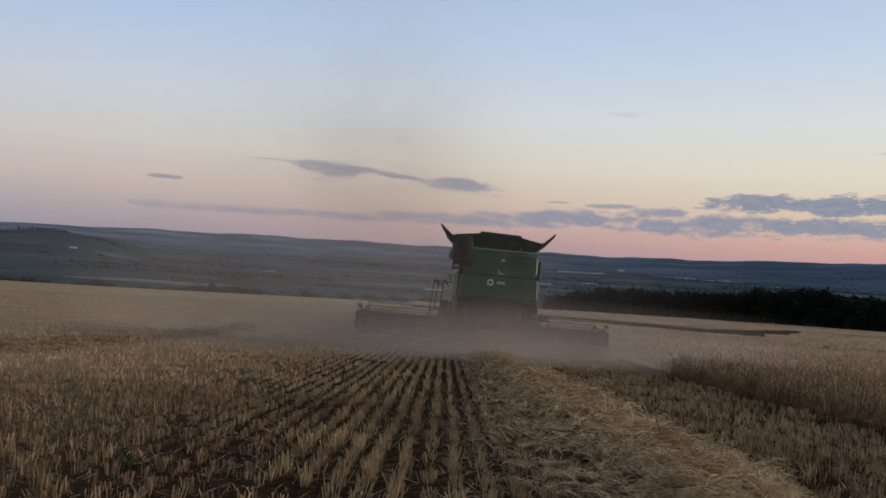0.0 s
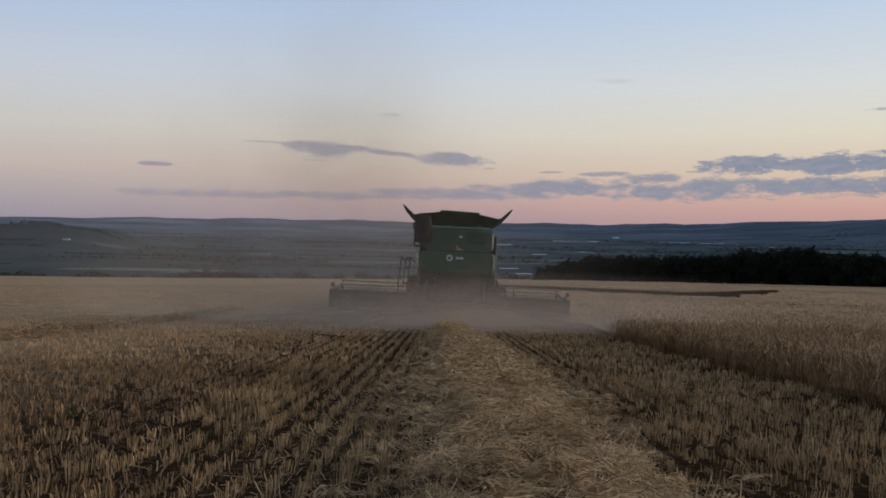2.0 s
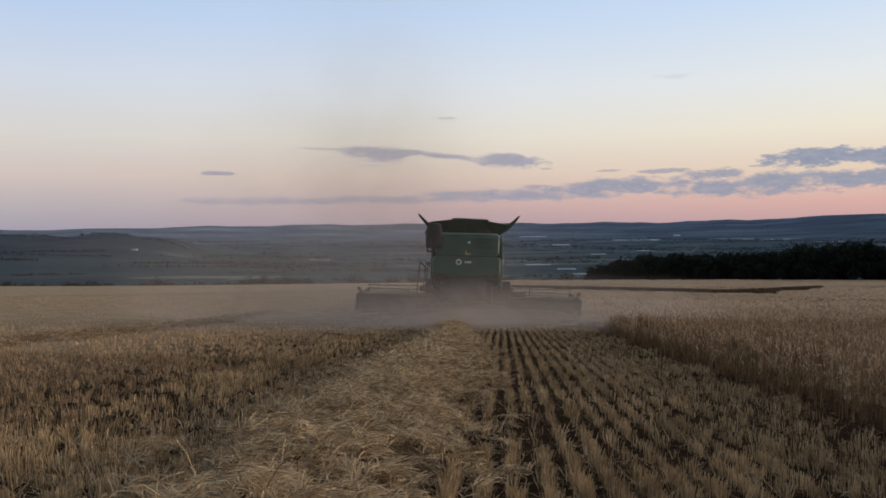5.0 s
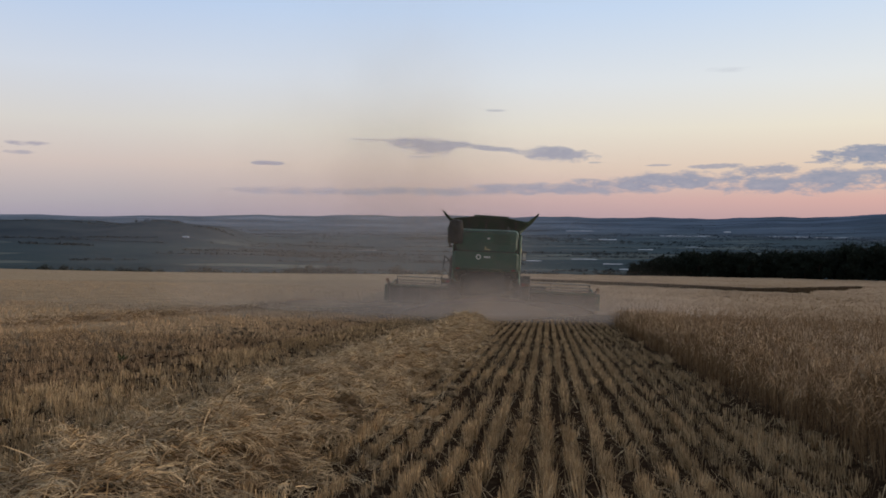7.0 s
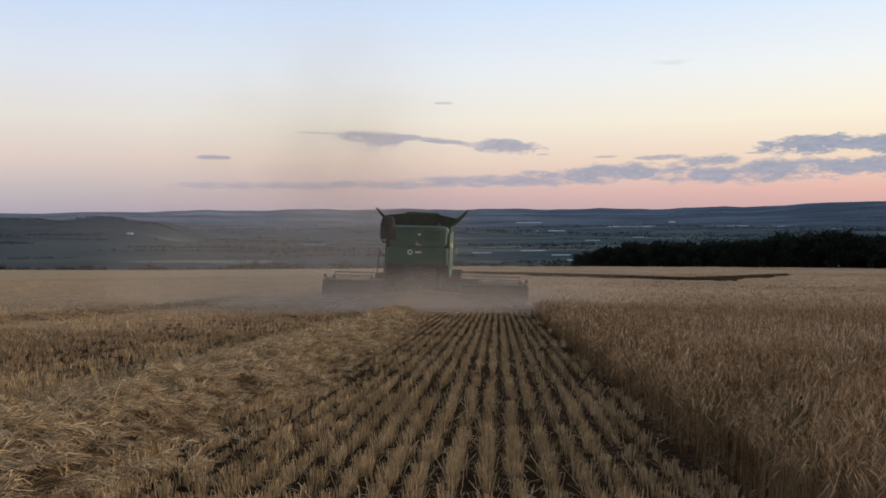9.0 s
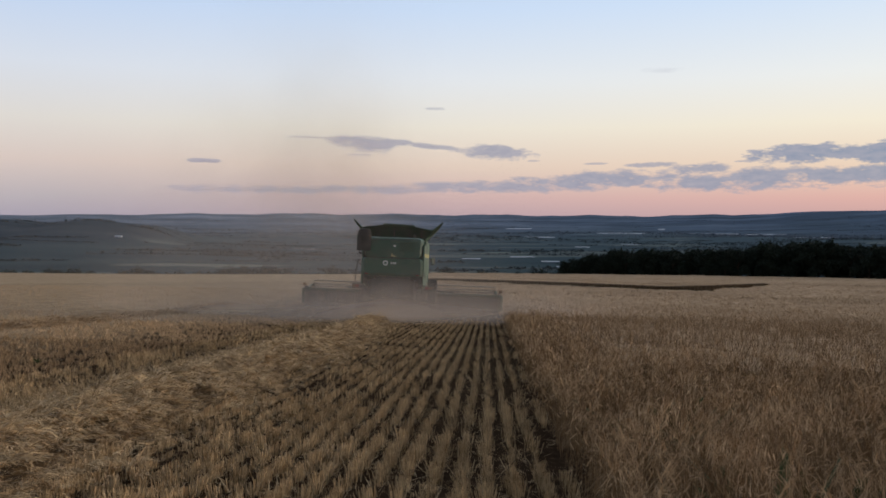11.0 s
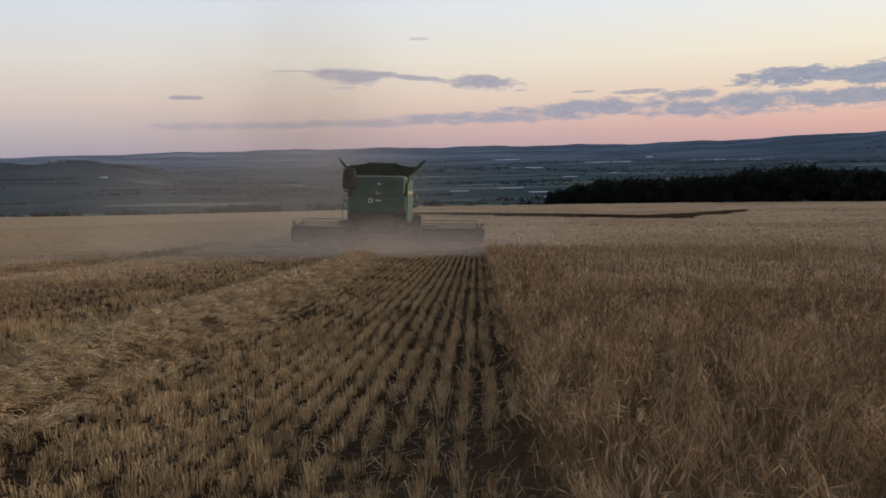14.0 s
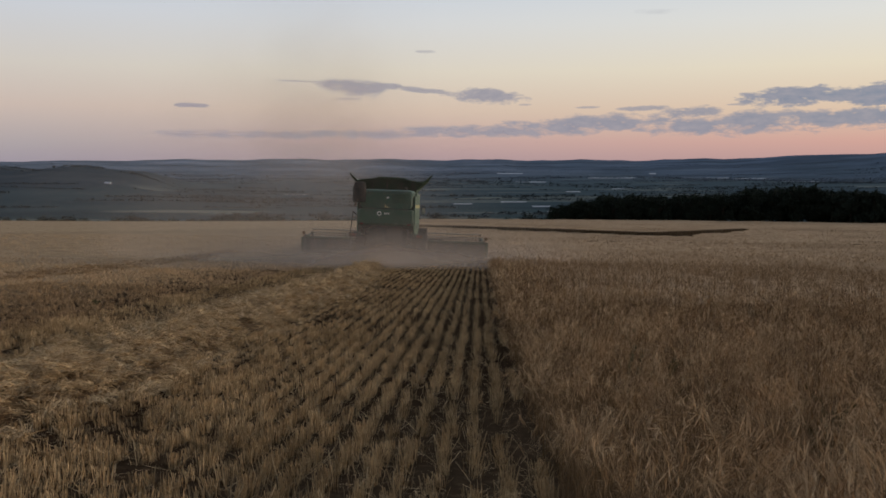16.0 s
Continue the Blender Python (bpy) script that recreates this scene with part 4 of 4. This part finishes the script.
    return (V, F), bent_straws(np.stack([x, y, z], -1), d, arch, width * rng.uniform(0.6, 1.4, n))


near_mound, near_straw = straw_swath(0.0, -38.5, -22, 95, 22, 0.165, 0.0048)
far_mound, far_straw = straw_swath(0.0, -22, -0.6, 60, 13, 0.22, 0.0085)
back_mound, back_straw = straw_swath(0.0, -58, -38.5, 15, 12, 0.40, 0.015)
old_mound, old_straw = straw_swath(-10.9, -34, 10, 18, 9, 0.24, 0.011, lambda q: 0 * q, 0.35)
tagged(mesh_of("straw_swath", *join(near_straw, far_straw, back_straw), SWATH), "thick windrow of pale loose straw left behind the combine", "straw", kind="stuff")
tagged(mesh_of("swath_base", *join(near_mound, far_mound, back_mound), MOUND, True), "straw at the heart of the windrow, darkened as shade", "straw", kind="stuff")
tagged(mesh_of("older_swath", *old_straw, MIDSTUBBLE), "older windrow of pale straw across the stubble", "straw", kind="stuff")


def crop_zone(x0, x1, y0, y1, per_m2, fat, detail=True, ahead=False):
    """Ripe bearded cereal in ragged clumps: bent stem, hanging leaf, nodding ear with awns."""
    n = int((x1 - x0) * (y1 - y0) * per_m2)
    y, u = rng.uniform(y0, y1, n), rng.uniform(x0, x1, n)
    clump = np.clip((0.5 * lumps(u, y, 0.42, 2.2) + 0.5 * lumps(u, y, 0.17, 0.6) - 0.5) * 4.2 + 0.46, 0, 1)
    rim = 0.0 if ahead else np.clip(1 - (u - edge_at(y)) / 0.45, 0, 1)
    clump = np.maximum(clump, 0.75 * rim)
    keep = rng.random(n) < np.clip(2.0 * clump - 0.22, 0.03, 1)
    keep &= ahead | (u > edge_at(y) - 0.06 * rng.random(n))
    y, u, clump = y[keep], u[keep], clump[keep]
    n = len(y)
    x = u + SKEW * y
    h = (0.24 + 0.53 * clump) * rng.uniform(0.80, 1.08, n)
    if not ahead:
        h = h * (0.88 + 0.12 * np.clip((u - edge_at(y)) / 0.5, 0, 1))
    la = lumps(x, y, 0.6, 4.0) * 4 * np.pi + rng.normal(0, 0.5, n)
    lean = h * (0.04 + 0.95 * lumps(x, y, 0.28, 5.0) ** 3) * rng.uniform(0.4, 1.3, n) + h * np.where(rng.random(n) < 0.04, 0.5, 0.0)
    d = np.stack([np.cos(la), np.sin(la)], -1)
    base = np.stack([x, y, ground_z(x, y) - 0.01], -1)
    mid = base + np.stack([d[:, 0] * lean * 0.25, d[:, 1] * lean * 0.25, h * 0.62], -1)
    top = base + np.stack([d[:, 0] * lean, d[:, 1] * lean, h], -1)
    nod = rng.random(n) < 0.25 + 0.6 * lumps(x, y, 0.3, 7.0)
    droop = np.where(nod, rng.uniform(-1.4, 0.2, n), rng.uniform(0.5, 2.0, n))
    ed = np.stack([d[:, 0] * 0.7, d[:, 1] * 0.7, droop], -1)
    ed /= np.linalg.norm(ed, axis=1)[:, None]
    long = 0.07 * rng.uniform(0.8, 1.25, n)
    tip = top + ed * long[:, None]
    a = rng.uniform(0, 2 * np.pi, n)
    s = np.stack([np.cos(a), np.sin(a), 0 * a], -1)
    stem = fat * rng.uniform(0.7, 1.3, n)
    out = [blades(base, mid, stem, s), blades(mid, top, stem * 0.8, s)]
    m = rng.random(n) < 0.7
    k = m.sum()
    b = base[m] + (mid[m] - base[m]) * rng.uniform(0.35, 1.0, (k, 1))
    ang = rng.uniform(0, 2 * np.pi, k)
    t = b + np.stack([np.cos(ang) * 0.09, np.sin(ang) * 0.09, rng.uniform(-0.17, 0.05, k)], -1)
    out.append(blades(b, t, fat * 1.3 * np.ones(k), taper=0.1))
    belly = top + (tip - top) * 0.45
    ears = []
    if detail:
        s2 = np.cross(s, ed)
        for side in (s, s2):
            ears += [blades(belly, top, fat * 2.5 * np.ones(n), side, 0.35), blades(belly, tip, fat * 2.5 * np.ones(n), side, 0.25)]
        for _ in range(7):
            q = tip + ed * 0.085 * rng.uniform(0.3, 1.25, (n, 1)) + rng.normal(0, 0.026, (n, 3)) - [0, 0, 0.018]
            ears.append(blades(top + (tip - top) * rng.uniform(0.1, 0.95, (n, 1)), q, fat * 0.42 * np.ones(n), taper=0.2))
    else:
        ears.append(blades(top, tip, fat * 2.0 * np.ones(n), s, 0.4))
        q = tip + ed * 0.07 + rng.normal(0, 0.02, (n, 3))
        ears.append(blades(tip, q, fat * 1.1 * np.ones(n), taper=0.3))
    return join(*out), join(*ears)


def join_zones(a, b):
    return join(a[0], b[0]), join(a[1], b[1])


zones = [join_zones(crop_zone(EDGE, EDGE + 3.3, -41.3, -36.5, 820, 0.0028), crop_zone(EDGE, EDGE + 4.8, -36.5, -32, 640, 0.0031)), crop_zone(EDGE, EDGE + 8, -32, -24, 300, 0.0052), crop_zone(EDGE, EDGE + 16, -24, -2, 100, 0.0095, False),
         crop_zone(EDGE + 4.8, EDGE + 8, -36.5, -32, 280, 0.0046), crop_zone(EDGE, EDGE + 1.7, -23, -3, 150, 0.0080, False), crop_zone(EDGE + 8, EDGE + 20, -36, -23, 75, 0.010, False), join_zones(crop_zone(EDGE, EDGE + 26, -2, 10, 60, 0.012, False), crop_zone(EDGE, EDGE + 45, 10, 30, 14, 0.020, False)),
         crop_zone(-5.4, EDGE, 8.4, 30, 22, 0.022, False, True), crop_zone(EDGE, EDGE + 16, -58, -41.3, 25, 0.012, False)]
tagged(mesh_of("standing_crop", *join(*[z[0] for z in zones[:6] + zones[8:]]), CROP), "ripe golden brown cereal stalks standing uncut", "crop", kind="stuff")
DULL = material("distant_ear", (0.27, 0.180, 0.100), (0.44, 0.305, 0.175), 1.0, 0.9, island=0.3, stain_or_shade=(0.22, 0.14, 0.075), patch_scale=0.8, patch_amount=0.6)
near_z, far_z = [zones[i][1] for i in (0, 1, 3, 4)], [zones[i][1] for i in (2, 5, 6, 7, 8)]
tagged(mesh_of("distant_ears", *join(*far_z), DULL), "dull brown top of the uncut crop farther out", "crop", kind="stuff")
tagged(mesh_of("crop_ears", *join(*near_z), EAR), "ripe bearded cereal ears drooping over the crop", "crop", kind="stuff")


def canopy_z(low):
    def f(X, Y):
        into = np.where(Y < 8, np.clip((lane(X, Y) - edge_at(Y) - 0.9) / 1.3, 0, 1), 1.0)
        return ground_z(X, Y) + into * (low + rng.normal(0, 0.05, X.shape) + 0.08 * (lumps(X, Y, 2.5, 1.0) - 0.5)) - 0.03
    return f


def canopy(name, xs, ys, low):
    return tagged(sheet(name, xs, ys, canopy_z(low), CANOPY), "even golden brown top of the uncut crop", "crop", kind="stuff")


canopy("crop_canopy", steps([(EDGE - 0.6, EDGE + 3, 0.3), (EDGE + 3, EDGE + 45, 0.6)]), np.arange(-24, 30.4, 0.45), 0.46)
canopy("crop_canopy", steps([(-5.3, 60, 1.2), (60, 170, 4)]), steps([(30, 75, 0.8), (75, 158, 3)]), 0.47)
canopy("crop_canopy", steps([(EDGE + 45, 170, 3)]), np.arange(-40, 31, 1.5), 0.5)
canopy("crop_canopy", np.arange(-5.3, EDGE, 0.6), np.arange(9.0, 30.5, 0.6), 0.40)


def tufts(n, x0, x1, y0, y1, size, z0):
    x, y = rng.uniform(x0, x1, n), rng.uniform(y0, y1, n)
    base = np.stack([x, y, ground_z(x, y) + z0], -1)
    tip = base + np.stack([rng.normal(0, 0.12, n), rng.normal(0, 0.25, n), rng.uniform(0.04, 0.10, n)], -1)
    return blades(base, tip, size * rng.uniform(0.5, 1.5, n))


tagged(mesh_of("far_crop", *join(tufts(18000, -5.3, 70, 30, 80, 0.06, 0.42), tufts(9000, -5.3, 165, 80, 158, 0.10, 0.40), tufts(12000, EDGE + 16, 60, -35, 30, 0.04, 0.4)), CANOPY),
       "distant ripe crop heads", "crop", kind="stuff")


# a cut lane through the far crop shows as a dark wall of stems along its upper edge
# the wall's shade is put into the stem colour
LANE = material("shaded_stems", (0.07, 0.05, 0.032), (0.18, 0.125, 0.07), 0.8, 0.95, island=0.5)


def crop_wall(name, points, n):
    pts = np.array(points, float)
    t = rng.uniform(0, len(pts) - 1, n)
    x = np.interp(t, range(len(pts)), pts[:, 0]) + rng.normal(0, 0.1, n)
    y = np.interp(t, range(len(pts)), pts[:, 1]) + rng.normal(0, 0.45, n)
    k = 0.55 + 0.45 * np.sin(np.pi * np.clip(t / (len(pts) - 1), 0, 1))
    base = np.stack([x, y, ground_z(x, y) + 0.34], -1)
    tip = base + np.stack([rng.normal(0, 0.05, n), rng.normal(0, 0.05, n), (0.14 + 0.34 * k) * rng.uniform(0.85, 1.05, n)], -1)
    return tagged(mesh_of(name, *blades(base, tip, 0.09 * np.ones(n)), LANE), "edge of a lane cut through the uncut crop, shade in its colour", "crop", kind="stuff")


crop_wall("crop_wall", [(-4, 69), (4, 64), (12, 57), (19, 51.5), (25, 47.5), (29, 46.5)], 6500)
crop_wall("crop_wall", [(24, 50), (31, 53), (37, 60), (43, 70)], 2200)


# a few green weeds in the stubble
def weed(x, y, size):
    n = 46
    base = np.tile([x, y, float(ground_z(x, y))], (n, 1)) + rng.normal(0, 0.05 * size, (n, 3)) * [1, 1, 0]
    tip = base + np.stack([rng.normal(0, 0.12, n), rng.normal(0, 0.12, n), rng.uniform(0.03, 0.20, n)], -1) * size
    return tagged(mesh_of("weed", *blades(base, tip, 0.022 * size * rng.uniform(0.5, 1.3, n)), WEED), "small green weed growing between stubble rows", "weed", group="weeds")


for u, y, s in ((-4.2, -23.2, 0.6), (2.3, -22.4, 0.5), (-6.5, -24.5, 0.5), (6.65, -34.0, 3.1), (7.9, -35.7, 2.9), (6.8, -30.0, 2.9)):
    weed(u + SKEW * y, y, s)


# ---------------------------------------------------------------- trees, hedges and the valley
def leaf_cloud(n, centre, radius, leaf, flat=1.0):
    """Loose leaves through a lumpy crown."""
    d = rng.normal(0, 1, (n, 3))
    d /= np.linalg.norm(d, axis=1)[:, None]
    r = rng.random(n) ** 0.45
    bump = 0.78 + 0.22 * np.sin(d[:, 0] * 5 + centre[0]) * np.cos(d[:, 1] * 4 + centre[1]) + 0.12 * np.sin(d[:, 2] * 7)
    p = np.array(centre) + d * (r * bump)[:, None] * np.array(radius)
    a = rng.normal(0, 1, (n, 3)) * leaf
    b = rng.normal(0, 1, (n, 3)) * leaf
    return np.stack([p - a * 0.5, p + a * 0.5, p + b * 0.6], 1).reshape(-1, 3), np.arange(3 * n).reshape(n, 3)


def tree_kind(height, seed):
    """One broadleaf tree: tapered trunk, limbs and a crown in several lobes."""
    r = random.Random(seed)
    top = new("tree")
    tagged(top, "dark broadleaf tree at the edge of the wood", "tree", group="wood beyond the field")
    bm = fresh()
    rod(bm, (0, 0, -1), (0, 0, height * 0.45), 0.28, 8, 0.15)
    rod(bm, (0, 0, height * 0.45), (0.2, 0.1, height * 0.8), 0.15, 7, 0.04)
    for i in range(6):
        a = i * 1.05 + r.random()
        rod(bm, (0, 0, height * (0.25 + 0.07 * i)), (math.cos(a) * height * 0.25, math.sin(a) * height * 0.25, height * (0.45 + 0.07 * i)), 0.09, 5, 0.03)
    part("trunk", bm, BARK, top)
    lobes = []
    for i in range(9):
        a, q = i * 2.4 + r.random(), r.uniform(0.0, 0.30)
        c = (math.cos(a) * q * height, math.sin(a) * q * height, height * (0.22 + 0.62 * i / 9))
        s = height * r.uniform(0.17, 0.25)
        lobes.append(leaf_cloud(300, c, (s, s, s * 0.85), 0.42))
    crown = mesh_of("crown", *join(*lobes), LEAF)
    crown.parent = top
    return top


kinds = [tree_kind(h, i) for i, h in enumerate((9.5, 11.0, 8.5, 12.0))]
tr = random.Random(5)
HEIGHTS = (9.5, 11.0, 8.5, 12.0)
spots = []
for row in range(3):
    for i in range(34):
        az = 7.3 + 0.95 * i + tr.uniform(-0.35, 0.35)
        spots.append((az, 214 + 8 * row + tr.uniform(-3, 3)))
for i, (az, d) in enumerate(spots):
    x, y = 2 + math.sin(radians(az)) * d, -36 + math.cos(radians(az)) * d
    g = float(ground_z(x, y)) - 0.5
    crest = 2.4 + d * math.tan(radians(float(np.interp(az, [7, 7.9, 9.5, 11, 15, 18.6, 20.6, 23, 24.5, 26, 29, 31, 40], [-3.3, -2.7, -2.42, -2.12, -2.02, -1.92, -1.5, -1.25, -1.32, -1.52, -1.5, -1.65, -1.5]))))
    grow = (crest - g) / HEIGHTS[i % 4] * tr.uniform(0.95, 1.06)
    m = Matrix.Translation((x, y, g)) @ Matrix.Rotation(tr.uniform(0, 6.28), 4, "Z")
    k = kinds[i % 4]
    if i < 4:
        k.matrix_world = m @ Matrix.Diagonal((grow, grow, grow, 1))
    else:
        c = copy_thing(k, m)
        c.scale = (grow, grow, grow)


def hedge(name, points, height, depth, leaf, per_m, label, mat):
    out = []
    for (x0, y0), (x1, y1) in zip(points, points[1:]):
        L = math.hypot(x1 - x0, y1 - y0)
        for i in range(max(2, int(L / (height * 0.7)))):
            t = (i + tr.random()) / max(2, int(L / (height * 0.7)))
            x, y = x0 + (x1 - x0) * t, y0 + (y1 - y0) * t
            h = height * tr.uniform(0.55, 1.25)
            out.append(leaf_cloud(int(per_m * h), (x, y, float(ground_z(x, y)) + h * 0.42), (h * 0.75, depth, h * 0.55), leaf))
    return tagged(mesh_of(name, *join(*out), mat), label, "hedge", kind="stuff")


hedge("field_hedge", [(-150, 196), (-110, 196), (-75, 193), (-40, 192), (-8, 195), (30, 198)], 4.2, 1.6, 0.35, 130, "dark hedge along the bottom of the field", LEAF)

def hedge_lines(count, d0, d1, tall0, tall1, each):
    out = []
    for i in range(count):
        d = d0 + (d1 - d0) * (i / count) ** 1.25
        az = tr.uniform(-36, 36)
        x, y = math.sin(radians(az)) * d, math.cos(radians(az)) * d
        L, a = tr.uniform(0.05, 0.32) * d, tr.gauss(0.03, 0.10)
        h = tr.uniform(tall0, tall1)
        n = int(min(70, L / h)) + 3
        for k in range(n):
            px = x + (k / n - 0.5) * L * math.cos(a)
            py = y + (k / n - 0.5) * L * math.sin(a) + tr.uniform(-2, 2)
            hh = h * tr.uniform(0.35, 1.2)
            out.append(leaf_cloud(each, (px, py, float(ground_z(px, py)) + hh * 0.35), (L / n * 1.1, hh * 0.8, hh * 0.42), hh * 0.42))
    return join(*out)


tagged(mesh_of("valley_hedges", *hedge_lines(110, 380, 2500, 3, 6, 16), FARLEAF), "far hedgerows and copses across the valley, greyed for haze", "hedge", kind="stuff")
tagged(mesh_of("far_woods", *hedge_lines(120, 2500, 4150, 4, 7, 10), FARWOOD), "woods and hedges on the far slopes, tinted blue for haze", "wood", kind="stuff")


def shed(az, d, length, depth, height, turn=0.0):
    """A long pale polytunnel or shed roof far below in the valley, also used for other pale marks."""
    x, y = 4 + math.sin(radians(az)) * d, -42 + math.cos(radians(az)) * d
    top = new("polytunnel")
    tagged(top, "pale mark far off in the valley, shaped as a polytunnel", "polytunnel", group="valley polytunnels")
    bm = fresh()
    rings = []
    for sx in (-length / 2, length / 2):
        rings.append([(sx, -depth / 2 * math.cos(math.pi * i / 8), 0.42 * height * (0.15 + math.sin(math.pi * i / 8))) for i in range(9)] + [(sx, depth / 2, -12), (sx, -depth / 2, -12)])
    loft(bm, rings)
    part("cover", bm, ROOF, top)
    top.matrix_world = Matrix.Translation((x, y, float(ground_z(x, y)))) @ Matrix.Rotation(turn, 4, "Z")


# some stand in for pale field stripes, a white house and white smoke
for az, d, L, w, h in ((3.4, 3420, 106, 26, 4), (4.8, 2540, 96, 20, 3.5), (10.4, 2830, 158, 22, 4.5), (16.4, 3300, 190, 24, 4.5), (19.7, 3300, 160, 24, 4), (13.1, 3600, 24, 24, 9),
                       (0.1, 1320, 30, 12, 1.0), (3.7, 1380, 42, 12, 1.0), (5.6, 1250, 28, 12, 1.0), (-23.6, 1690, 12, 8, 4),
                       (-11.8, 1620, 60, 12, 1.0), (22.5, 2780, 120, 20, 3.5), (7.8, 1750, 30, 12, 1.5), (11.1, 2050, 46, 12, 2.0), (6.6, 1120, 22, 10, 0.9)):
    shed(az, d, L, w, h, tr.uniform(-0.06, 0.06))


# ---------------------------------------------------------------- dust thrown up behind the header
def dust(n, cx, cy, sx, sy, up, size):
    x, y = rng.normal(cx, sx, n), rng.normal(cy, sy, n)
    z = ground_z(x, y) + np.abs(rng.normal(0, up, n)) + 0.02
    p = np.stack([x, y, z], -1)
    s = size * rng.uniform(0.5, 1.5, n)[:, None]
    a, b = rng.normal(0, 1, (n, 3)) * s, rng.normal(0, 1, (n, 3)) * s
    return np.stack([p - a * 0.5, p + a * 0.5, p + b * 0.8], 1).reshape(-1, 3), np.arange(3 * n).reshape(n, 3)


tagged(mesh_of("chaff", *join(dust(26000, 0.0, 1.0, 3.6, 2.5, 0.45, 0.012), dust(30000, 0.1, -1.0, 1.0, 1.2, 0.6, 0.012)), DUST),
       "fine chaff flying behind the combine", "chaff", kind="stuff")


def veil_material():
    """Airborne dust: mostly see-through, thicker near the ground and in billows, thinning to nothing at the rim."""
    m = bpy.data.materials.new("airborne_dust")
    m.use_nodes = True
    n = Nodes(m.node_tree)
    co = n.add("ShaderNodeTexCoord")
    sep = n.add("ShaderNodeSeparateXYZ")
    n.link(co.outputs["Generated"], sep.inputs[0])
    u = n.math("MULTIPLY", n.math("SUBTRACT", sep.outputs[0], 0.5), 2.0)
    side = n.math("SUBTRACT", 1.0, n.math("MULTIPLY", u, u), clamp=True)
    side = n.math("MULTIPLY", side, side)
    up = n.math("SUBTRACT", 1.0, sep.outputs[2], clamp=True)
    up = n.math("MULTIPLY", up, n.math("POWER", up, 0.6))
    up = n.math("MULTIPLY", up, n.math("MULTIPLY", sep.outputs[2], 5.0, clamp=True))
    g = n.noise(co.outputs["Object"], 0.16, 3.0, 0.45)
    billow = n.math("MULTIPLY", n.math("SUBTRACT", g, 0.05), 1.25, clamp=True)
    info = n.add("ShaderNodeObjectInfo")
    a = n.math("MULTIPLY", n.math("MULTIPLY", side, up), billow)
    sc = n.add("ShaderNodeSeparateColor")
    n.link(info.outputs["Color"], sc.inputs[0])
    a = n.math("MULTIPLY", a, sc.outputs[0], clamp=True)
    d = n.add("ShaderNodeBsdfDiffuse")
    d.inputs[0].default_value = (0.78, 0.67, 0.56, 1)
    t = n.add("ShaderNodeBsdfTranslucent")
    t.inputs[0].default_value = (0.78, 0.67, 0.56, 1)
    both = n.add("ShaderNodeMixShader")
    both.inputs[0].default_value = 0.5
    n.link(d.outputs[0], both.inputs[1])
    n.link(t.outputs[0], both.inputs[2])
    clear = n.add("ShaderNodeBsdfTransparent")
    mix = n.add("ShaderNodeMixShader")
    n.link(a, mix.inputs[0])
    n.link(clear.outputs[0], mix.inputs[1])
    n.link(both.outputs[0], mix.inputs[2])
    out = n.add("ShaderNodeOutputMaterial")
    n.link(mix.outputs[0], out.inputs[0])
    return m


AIRBORNE = veil_material()


def dust_veil(cx, cy, half, tall, thick, bulge, lift=0.02):
    """One billow of the dust cloud: a curling sheet that bows towards the side it drifts to."""
    us, vs = np.linspace(-1, 1, 28), np.linspace(0, 1, 12)
    U, V = np.meshgrid(us, vs)
    X = cx + half * U
    Y = cy + bulge * (U * U) + 0.5 * np.sin(3 * U + cx) + 0.9 * V * V * np.sin(2 * U + cy)
    Z = ground_z(X, np.full(X.shape, float(cy))) + lift + tall * V
    i = np.arange(U.size).reshape(U.shape)
    F = np.stack([i[:-1, :-1], i[:-1, 1:], i[1:, 1:], i[1:, :-1]], -1).reshape(-1, 4)
    ob = mesh_of("dust_cloud", np.stack([X, Y, Z], -1).reshape(-1, 3), F, AIRBORNE, True)
    ob.color = (thick, thick, thick, 1)
    return tagged(ob, "thin brown dust drifting behind the combine", "dust", group="drifting dust", kind="stuff")


dust_veil(1.0, -4.2, 10.5, 2.1, 1.1, 1.5)
dust_veil(1.0, -2.0, 9.5, 2.3, 1.15, 1.2)
dust_veil(-1.5, -2.9, 10.0, 8.0, 0.28, 0.6)
dust_veil(-8.0, 1.0, 11.0, 2.4, 0.9, 2.0)
dust_veil(-9.0, -6.5, 13.0, 1.4, 0.45, 1.0)
dust_veil(-5.0, 9.0, 8.0, 24.0, 0.5, 1.0)
dust_veil(-10.0, 10.5, 18.0, 14.0, 0.32, 2.0)
dust_veil(-18.0, 17.0, 26.0, 12.0, 0.22, 3.0)
dust_veil(-5.0, 8.0, 4.6, 14.0, 0.42, 0.6, 4.0)
dust_veil(-11.0, 9.0, 5.0, 12.0, 0.32, 0.6, 5.0)
dust_veil(7.5, -0.5, 7.0, 2.0, 0.40, 1.0)
